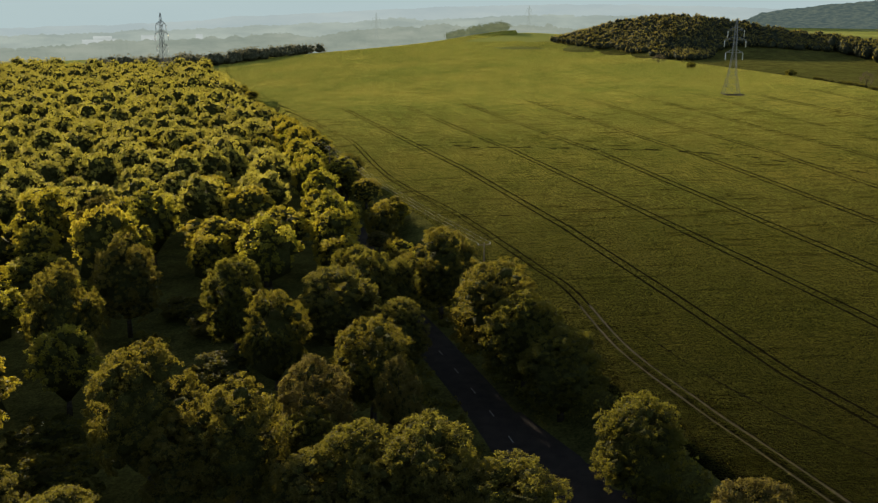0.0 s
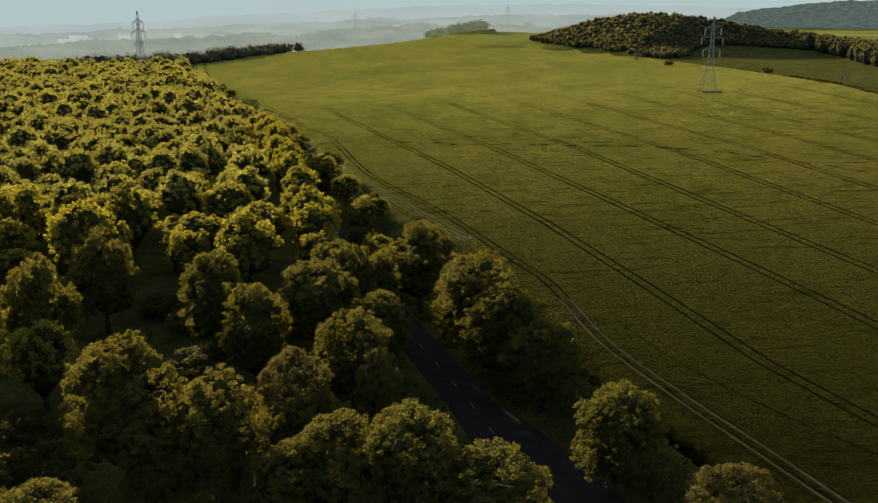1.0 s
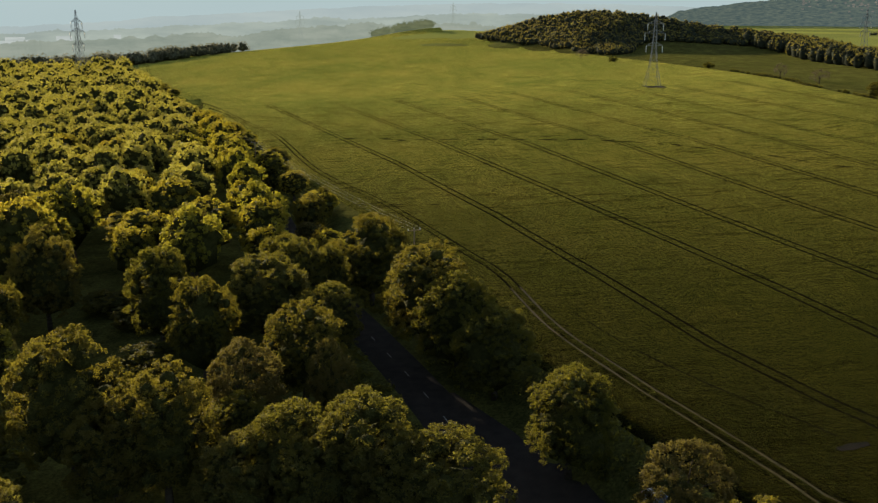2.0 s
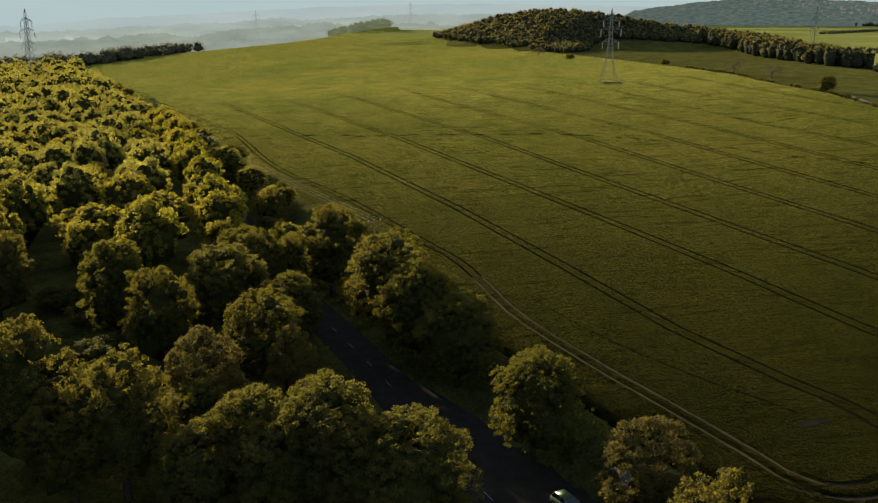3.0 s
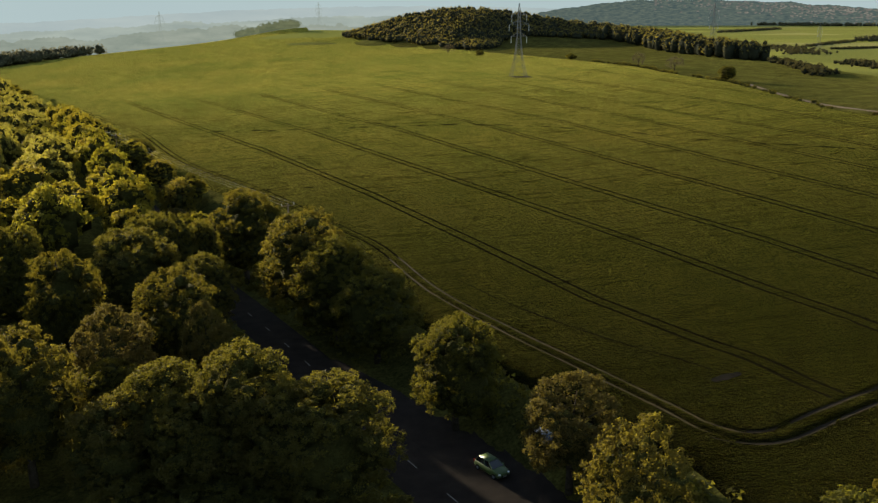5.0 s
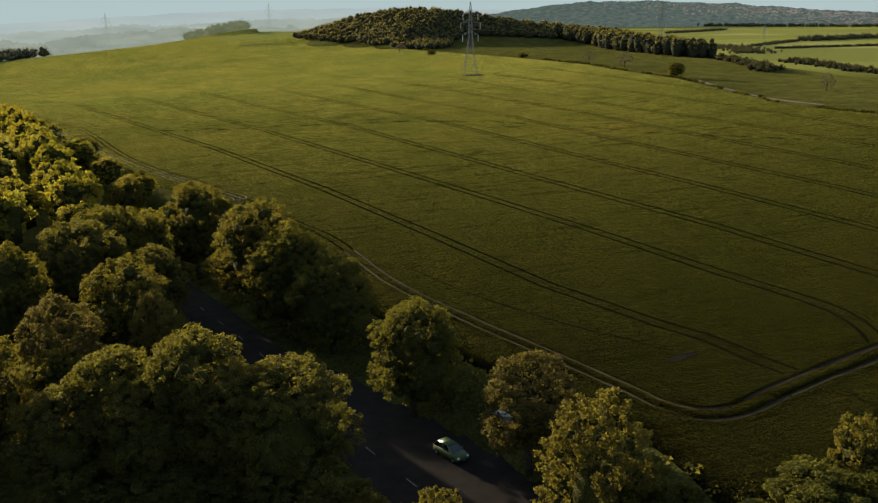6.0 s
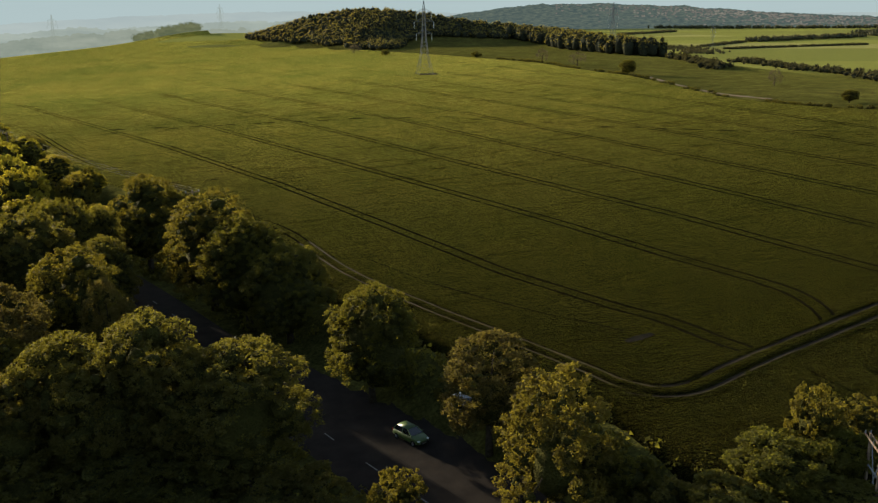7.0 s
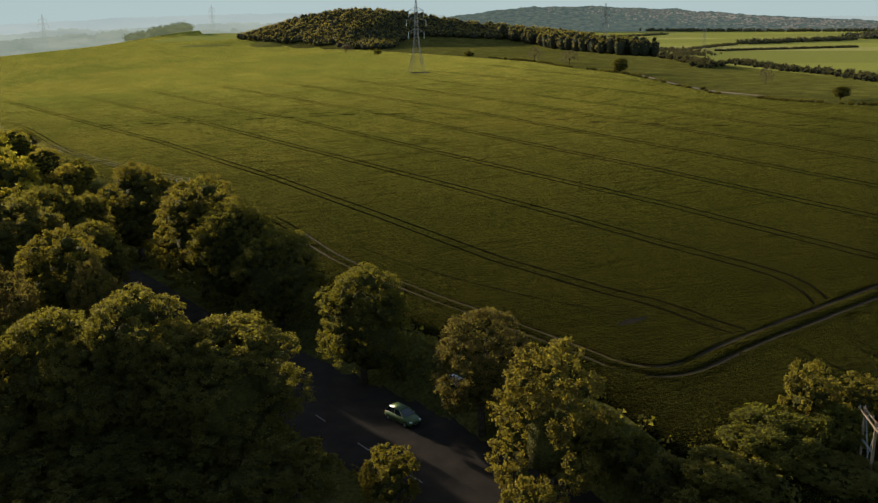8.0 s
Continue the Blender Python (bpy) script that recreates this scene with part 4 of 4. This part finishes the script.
def make_pole(height):
    t = thing("power_pole", "weathered wooden power pole with a crossarm", "pole", "power poles")
    bm = bmesh.new()
    rod(bm, (0, 0, -0.8), (0, 0, height), 0.17, 0.12, 10)
    part("post", bm, WOOD, t)
    bm = bmesh.new()
    bar(bm, (-1.3, 0, height - 0.35), (1.3, 0, height - 0.35), 0.12)
    part("crossarm", bm, WOOD, t)
    for o in (-1.2, 0, 1.2):
        bm = bmesh.new()
        rod(bm, (o, 0, height - 0.3), (o, 0, height + 0.05), 0.07, 0.05)
        part("insulator", bm, GLASS_DISC, t, "pale insulator")
    return t


POLES = [(8.4, 161), (-37, 299), (-84, 430), (-131, 560)]
pole = make_pole(9.6)
for k, (x, y) in enumerate(POLES):
    m = pose(x, y, float(land(x, y)), 0, 0, 20)
    if k:
        copy_thing(pole, m)
    else:
        pole.matrix_basis = m


def wire(name, a, b, sag, radius=0.013):
    a, b = Vector(a), Vector(b)
    cu = bpy.data.curves.new(name, "CURVE")
    cu.dimensions, cu.bevel_depth, cu.bevel_resolution = "3D", radius, 1
    sp = cu.splines.new("POLY")
    n = 24
    sp.points.add(n)
    for i in range(n + 1):
        t = i / n
        p = a.lerp(b, t) - Vector((0, 0, 4 * sag * t * (1 - t)))
        sp.points[i].co = (*p, 1)
    cu.materials.append(WIRE)
    return tagged(new(name, cu), "thin aluminium overhead wire along the field edge", "wire", "overhead wires")


c20, s20 = math.cos(radians(20)), math.sin(radians(20))
for (x1, y1), (x2, y2) in zip(POLES, POLES[1:]):
    for o in (-1.2, 0, 1.2):
        wire("overhead_wire", (x1 + o * c20, y1 + o * s20, float(land(x1, y1)) + 9.6), (x2 + o * c20, y2 + o * s20, float(land(x2, y2)) + 9.6), 1.2)


def make_h_pole():
    t = thing("h_pole", "twin-legged wooden power pole with double crossarms among bushes", "pole", at=(52.0, 49.8, -1.7), turn=-117)
    for s in (-1, 1):
        bm = bmesh.new()
        rod(bm, (s * 1.3, 0, -0.8), (s * 1.3, 0, 7.2), 0.15, 0.11, 10)
        part("leg", bm, WOOD, t)
        bm = bmesh.new()
        bar(bm, (-2.2, s * 0.2, 6.9), (2.6, s * 0.2, 6.9), 0.09, 0.12)
        part("crossarm", bm, WOOD, t, "weathered timber crossarm")
        bm = bmesh.new()
        rod(bm, (s * 1.2, 0.1, 6.6), (s * -0.2, 0.1, 3.4), 0.045)
        part("brace", bm, STEEL, t, "thin steel brace")
        for o in (-1.9, 0.0, 2.2):
            bm = bmesh.new()
            rod(bm, (o, s * 0.2, 6.95), (o, s * 0.2, 7.2), 0.06, 0.04)
            part("insulator", bm, STEEL, t, "small grey insulator")
    bm = bmesh.new()
    bar(bm, (-1.3, 0, 4.6), (1.3, 0, 4.6), 0.1)
    part("tie_bar", bm, STEEL, t)
    return t


make_h_pole()


# ---- cars ----
def make_car(paint_name, c1, c2, label, at, turn):
    t = thing("car", label, "car", "parked cars", at, turn)
    paint = mottled(paint_name, c1, c2, 1.5, 0.42, 0.02, 0.002, spec=0.4)
    glass = mottled("car_window_glass", (0.012, 0.014, 0.016), (0.02, 0.022, 0.025), 1.0, 0.08, 0.0, 0.001, spec=0.8)
    rubber = mottled("tyre_rubber", (0.015, 0.015, 0.015), (0.025, 0.025, 0.025), 5.0, 0.9, 0.2, 0.005)
    lamp = mottled("headlamp", (0.6, 0.62, 0.62), (0.75, 0.76, 0.76), 8.0, 0.15, 0.0, 0.001, spec=0.7)
    red = mottled("tail_lamp", (0.25, 0.015, 0.012), (0.35, 0.025, 0.02), 8.0, 0.2, 0.0, 0.001, spec=0.6)
    black = mottled("black_trim", (0.02, 0.02, 0.02), (0.03, 0.03, 0.03), 4.0, 0.7, 0.1, 0.003)
    # the shell, lofted along the car: y forward, half width, sill height, shoulder height
    rows = [(-2.02, 0.70, 0.42, 0.72), (-1.95, 0.80, 0.30, 0.92), (-1.5, 0.86, 0.24, 0.97), (-0.5, 0.87, 0.22, 0.97), (0.55, 0.87, 0.22, 0.95),
            (1.1, 0.86, 0.23, 0.90), (1.65, 0.82, 0.26, 0.80), (1.93, 0.72, 0.32, 0.66), (2.02, 0.58, 0.42, 0.55)]
    bm = bmesh.new()
    rings = []
    for y, w, lo, hi in rows:
        ring = [(-w * 0.9, lo), (-w, lo + 0.15), (-w, (lo + hi) / 2), (-w * 0.97, hi - 0.06), (-w * 0.86, hi), (0, hi + 0.03), (w * 0.86, hi), (w * 0.97, hi - 0.06), (w, (lo + hi) / 2), (w, lo + 0.15), (w * 0.9, lo)]
        rings.append([bm.verts.new((x, y, z)) for x, z in ring])
    for a, b in zip(rings, rings[1:]):
        n = len(a)
        for k in range(n):
            bm.faces.new((a[k], a[(k + 1) % n], b[(k + 1) % n], b[k]))
    bm.faces.new(rings[0][::-1]); bm.faces.new(rings[-1])
    bmesh.ops.recalc_face_normals(bm, faces=bm.faces)
    part("body", bm, paint, t, "", True)
    # cabin: glass below, painted roof above
    bm = bmesh.new()
    lo = [(-0.78, -1.85), (0.78, -1.85), (0.80, 0.95), (-0.80, 0.95)]
    hi = [(-0.60, -1.45), (0.60, -1.45), (0.60, 0.18), (-0.60, 0.18)]
    a = [bm.verts.new((x, y, 0.96)) for x, y in lo]
    b = [bm.verts.new((x, y, 1.40)) for x, y in hi]
    for k in range(4):
        bm.faces.new((a[k], a[(k + 1) % 4], b[(k + 1) % 4], b[k]))
    bm.faces.new(b)
    part("window_band", bm, glass, t, "dark tinted windows")
    bm = bmesh.new()
    bmesh.ops.create_cube(bm, size=1.0, matrix=Matrix.Translation((0, -0.64, 1.43)) @ Matrix.Diagonal((1.24, 1.68, 0.09, 1)))
    bmesh.ops.bevel(bm, geom=bm.edges[:], offset=0.04, segments=2, affect="EDGES")
    part("roof", bm, paint, t, "", True)
    for s in (-1, 1):
        for (x1, y1, z1), (x2, y2, z2) in (((0.80, 0.95, 0.95), (0.60, 0.18, 1.41)), ((0.80, -0.35, 0.95), (0.615, -0.5, 1.41)), ((0.78, -1.85, 0.95), (0.60, -1.45, 1.41))):
            bm = bmesh.new()
            bar(bm, (s * x1, y1, z1), (s * x2, y2, z2), 0.07)
            part("pillar", bm, paint, t)
        for y in (-1.28, 1.25):
            bm = bmesh.new()
            rod(bm, (s * 0.70, y, 0.31), (s * 0.90, y, 0.31), 0.31, 0.31, 20)
            wheel = part("wheel", bm, rubber, t, "black tyre")
            bm = bmesh.new()
            rod(bm, (s * 0.86, y, 0.31), (s * 0.915, y, 0.31), 0.20, 0.17, 12)
            part("rim", bm, STEEL, wheel, "grey alloy rim")
        bm = bmesh.new()
        bmesh.ops.create_icosphere(bm, subdivisions=2, radius=0.5, matrix=Matrix.Translation((s * 0.60, 1.86, 0.66)) @ pose(0, 0, 0, 0, 0, -s * 28) @ Matrix.Diagonal((0.34, 0.3, 0.17, 1)))
        part("headlight", bm, lamp, t, "clear headlight", True)
        bm = bmesh.new()
        bmesh.ops.create_cube(bm, size=1.0, matrix=Matrix.Translation((s * 0.70, -1.96, 0.80)) @ Matrix.Diagonal((0.2, 0.12, 0.26, 1)))
        part("tail_light", bm, red, t, "red tail light")
        bm = bmesh.new()
        bmesh.ops.create_icosphere(bm, subdivisions=2, radius=0.5, matrix=Matrix.Translation((s * 0.97, 0.62, 1.0)) @ Matrix.Diagonal((0.22, 0.14, 0.16, 1)))
        part("mirror", bm, paint, t, "", True)
    bm = bmesh.new()
    bmesh.ops.create_cube(bm, size=1.0, matrix=Matrix.Translation((0, 2.0, 0.46)) @ Matrix.Diagonal((0.95, 0.06, 0.13, 1)))
    part("grille", bm, black, t, "black grille")
    bm = bmesh.new()
    bmesh.ops.create_cube(bm, size=1.0, matrix=Matrix.Translation((0, 2.035, 0.40)) @ Matrix.Diagonal((0.5, 0.03, 0.11, 1)))
    part("number_plate", bm, WHITE_LINE, t, "plain white plate")
    return t


make_car("green_car_paint", (0.045, 0.08, 0.02), (0.06, 0.1, 0.026), "small green hatchback parked on the layby", (23.6, 80.4, float(land(23.6, 80.4)) + 0.09), 180 + 24)
make_car("white_car_paint", (0.22, 0.225, 0.23), (0.3, 0.305, 0.31), "white car parked under a tree by the layby", (29.4, 80.4, float(land(29.4, 80.4)) + 0.1), 180 + 20)


# ---- the far country ----
def ridge(name, label, material, dist, tops, seed, rough, foot=-110.0):
    """A far ridge round the eye: tops are bearing and elevation in degrees, as seen from 43 m up."""
    q = np.random.default_rng(seed)
    b = np.arange(tops[0][0], tops[-1][0], 0.1)
    e = np.interp(b, [p[0] for p in tops], [p[1] for p in tops])
    n = len(b)
    jag = sum(np.interp(b, np.linspace(b[0], b[-1], k), q.normal(size=k)) * a for k, a in ((40, 0.5), (160, 0.3), (n, 0.2)))
    z = 43 + dist * np.tan(np.radians(e)) + jag * rough
    a = np.radians(b)
    rows = []
    for f, back in ((0.0, 0.0), (0.55, 90.0), (1.0, 240.0), (0.9, 320.0)):
        d = dist + back
        rows.append(np.stack([d * np.sin(a), d * np.cos(a), foot + (z - foot) * f], 1))
    v = np.stack(rows, 1)
    k = v.shape[1]
    i = np.arange(n * k).reshape(n, k)
    f = np.stack([i[:-1, :-1], i[1:, :-1], i[1:, 1:], i[:-1, 1:]], -1).reshape(-1, 4)
    return tagged(new(name, mesh_from(name, v.reshape(-1, 3), f, [material], smooth=True)), label, "backdrop", kind="structure")


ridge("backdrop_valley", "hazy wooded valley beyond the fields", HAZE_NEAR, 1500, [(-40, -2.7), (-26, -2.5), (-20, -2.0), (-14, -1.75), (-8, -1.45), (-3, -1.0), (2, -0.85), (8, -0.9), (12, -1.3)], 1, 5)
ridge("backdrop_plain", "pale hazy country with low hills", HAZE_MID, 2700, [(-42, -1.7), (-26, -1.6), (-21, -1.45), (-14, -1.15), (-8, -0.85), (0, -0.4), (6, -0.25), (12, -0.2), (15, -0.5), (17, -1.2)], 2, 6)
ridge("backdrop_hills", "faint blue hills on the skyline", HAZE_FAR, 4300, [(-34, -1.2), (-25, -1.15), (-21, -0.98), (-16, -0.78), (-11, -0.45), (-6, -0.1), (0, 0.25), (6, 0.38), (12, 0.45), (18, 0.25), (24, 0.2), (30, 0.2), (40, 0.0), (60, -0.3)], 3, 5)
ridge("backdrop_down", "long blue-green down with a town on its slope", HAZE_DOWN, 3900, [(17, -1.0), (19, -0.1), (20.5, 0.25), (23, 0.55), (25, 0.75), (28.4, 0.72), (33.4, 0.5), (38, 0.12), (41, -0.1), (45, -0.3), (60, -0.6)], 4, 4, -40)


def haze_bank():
    """A glowing ring added all round to stand in for the pale, hazy low sky."""
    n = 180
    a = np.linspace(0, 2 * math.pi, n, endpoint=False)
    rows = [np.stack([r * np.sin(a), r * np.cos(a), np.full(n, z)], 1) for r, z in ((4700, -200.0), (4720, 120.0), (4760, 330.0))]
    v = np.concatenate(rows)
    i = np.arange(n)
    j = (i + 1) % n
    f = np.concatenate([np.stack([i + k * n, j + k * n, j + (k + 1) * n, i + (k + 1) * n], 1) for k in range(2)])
    tagged(new("backdrop_sky", mesh_from("backdrop_sky", v, f, [HAZE_SKY], smooth=True)), "glowing backdrop for the pale blue-grey haze low in the sky", "backdrop", kind="structure")


haze_bank()


def town():
    """Hundreds of far houses on the down."""
    q = np.random.default_rng(31)
    vs, fs, mi, base = [], [], [], 0
    for _ in range(760):
        b = float(np.clip(q.normal(39, 5.5), 26, 52))
        top = float(np.interp(b, [25, 28.4, 33.4, 38, 41, 45, 60], [0.75, 0.72, 0.5, 0.12, -0.1, -0.3, -0.6]))
        e = top - 0.08 - abs(q.normal()) * 0.36
        d = 3885 - (top - e) * 10
        x, y, z = d * math.sin(radians(b)), d * math.cos(radians(b)), 43 + d * math.tan(radians(e))
        w, l, h, r = q.uniform(5, 9), q.uniform(5, 8), q.uniform(4, 6), 3.0
        c = [(-w, -l, -2), (w, -l, -2), (w, l, -2), (-w, l, -2), (-w, -l, h), (w, -l, h), (w, l, h), (-w, l, h), (-w, 0, h + r), (w, 0, h + r)]
        vs.append(np.array(c) * 0.45 + (x, y, z))
        f = [(0, 1, 5, 4), (1, 2, 6, 5), (2, 3, 7, 6), (3, 0, 4, 7), (4, 5, 9, 8), (6, 7, 8, 9)]
        fs.append(np.array(f) + base); mi += [0, 0, 0, 0, 1, 1]
        base += 10
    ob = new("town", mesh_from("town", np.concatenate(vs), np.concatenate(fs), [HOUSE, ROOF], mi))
    tagged(ob, "far houses with red roofs on the slope of the down", "town", kind="stuff")


# house and shed colours glow, with the distance haze already in them
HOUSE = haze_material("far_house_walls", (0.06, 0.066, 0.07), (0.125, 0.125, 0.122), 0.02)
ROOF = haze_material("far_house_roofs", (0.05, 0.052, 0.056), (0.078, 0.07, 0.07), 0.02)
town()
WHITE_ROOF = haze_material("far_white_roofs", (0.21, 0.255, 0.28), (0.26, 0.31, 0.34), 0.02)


def far_sheds():
    q = np.random.default_rng(33)
    for b, e, w in ((-21.0, -1.75, 26), (-19.6, -1.7, 14), (-20.2, -1.55, 40), (-17.6, -1.5, 34), (-14.7, -1.45, 16)):
        d = 1480 if e < -1.9 else 2660
        x, y, z = d * math.sin(radians(b)), d * math.cos(radians(b)), 43 + d * math.tan(radians(e))
        bm = bmesh.new()
        h = 3 if d < 2000 else 4
        bmesh.ops.create_cube(bm, size=1.0, matrix=pose(x, y, z - 40, 0, 0, -b) @ Matrix.Diagonal((w * 1.2, 14, 80 + h, 1)))
        me = bpy.data.meshes.new("far_shed")
        bm.to_mesh(me); bm.free()
        me.materials.append(WHITE_ROOF)
        tagged(new("far_shed", me), "long pale industrial shed in the hazy valley", "shed", "far sheds")


far_sheds()


# ---- hedges and single trees of the right-hand valley ----
VALLEY = [
    ([(662, 886), (630, 787), (604, 684), (592, 623), (559, 560)], 120, 7, 3, 8), ([(335, 513), (312, 458), (290, 402)], 46, 3, 2.5, 5), ([(873, 1337), (810, 1200), (744, 1071)], 80, 18, 2.5, 6),
    ([(876, 1202), (1083, 1231), (1183, 1238)], 120, 2.5, 3, 5), ([(1137, 1492), (1332, 1564), (1557, 1647)], 100, 7, 8, 15), ([(911, 1312), (1020, 1405), (1129, 1498)], 80, 5, 3, 6),
    ([(1284, 2244), (1500, 2430), (1700, 2608)], 100, 5, 6, 10), ([(2029, 3547), (2224, 2989), (2536, 2561)], 170, 16, 12, 20), ([(1656, 1718), (1876, 1893)], 60, 22, 12, 22),
]
for k, (pts, n, spread, h0, h1) in enumerate(VALLEY):
    wood_patch("hedgerow", "far hedgerow of dark trees between fields", far_places(pts, int(2.4 * n), spread, 90 + k), 0.7 * h0, 0.85 * h1, 0.35 * h0 + 0.8, 0.42 * h1 + 1.0, LEAF_HEDGE, 100 + k, per=5, size=0.9, lobes=4, subs=4, core=INNER_HAZE if pts[0][0] > 700 else HILL_CORE)
hedge_line = [(222, 540), (228, 485), (225, 440), (225.5, 400), (226, 383), (219, 345), (212, 310), (207, 280)]
wood_patch("field_hedge", "low dark broken hedge at the field's end", far_places(hedge_line, 90, 0.8, 120), 0.8, 1.8, 1.0, 2.0, LEAF_GREEN, 121, per=4, size=0.5, lobes=4, subs=4)
wood_patch("field_hedge", "low dark hedge at the field's end", far_places([(209, 262), (213, 245), (222, 228), (240, 205)], 60, 0.5, 122), 0.5, 1.2, 0.8, 1.5, LEAF_GREEN, 123, per=4, size=0.5, lobes=4, subs=4)
ribbon("chalk_track", smooth_line([(229, 372), (222, 345), (216, 318), (213, 292), (216, 268)], 2.0), [-1.2, 0, 1.2], [0.1, 0.2, 0.1], [GRAVEL], [0, 0], "pale chalk track beyond the hedge", "track", wobble=0.3)
ribbon("chalk_path", smooth_line([(535, 612), (491, 524), (440, 437), (400, 380)], 4.0), [-2.5, 0, 2.5], [0.1, 0.3, 0.1], [GRAVEL], [0, 0], "pale chalk path in the valley", "track", wobble=0.5)
for key, x, y, h, r in (("bush", 215.5, 560, 4.5, 4.0), ("bare", 231, 492, 8.0, 4.0), ("bare", 236, 457, 7.5, 5.0), ("oak2", 228, 389, 7.5, 4.5), ("bare", 248, 307, 7.0, 3.0), ("oak0", 228, 244, 4.6, 3.2),
                        ("bush", 176, 640, 5.0, 3.5), ("bare", 165, 690, 7, 5)):
    tagged(put(STOCK[key], x, y, float(land(x, y)) + h, r), {"bush": "small round bush in the pasture", "oak2": "round green tree at the field's end", "oak0": "small round green tree at the field's end"}.get(key, "almost bare brownish tree at the field's end"), group="field trees")

# the pattern trees were only there to be copied
for t in STOCK.values():
    for o in (*t.children_recursive, t):
        bpy.data.objects.remove(o)
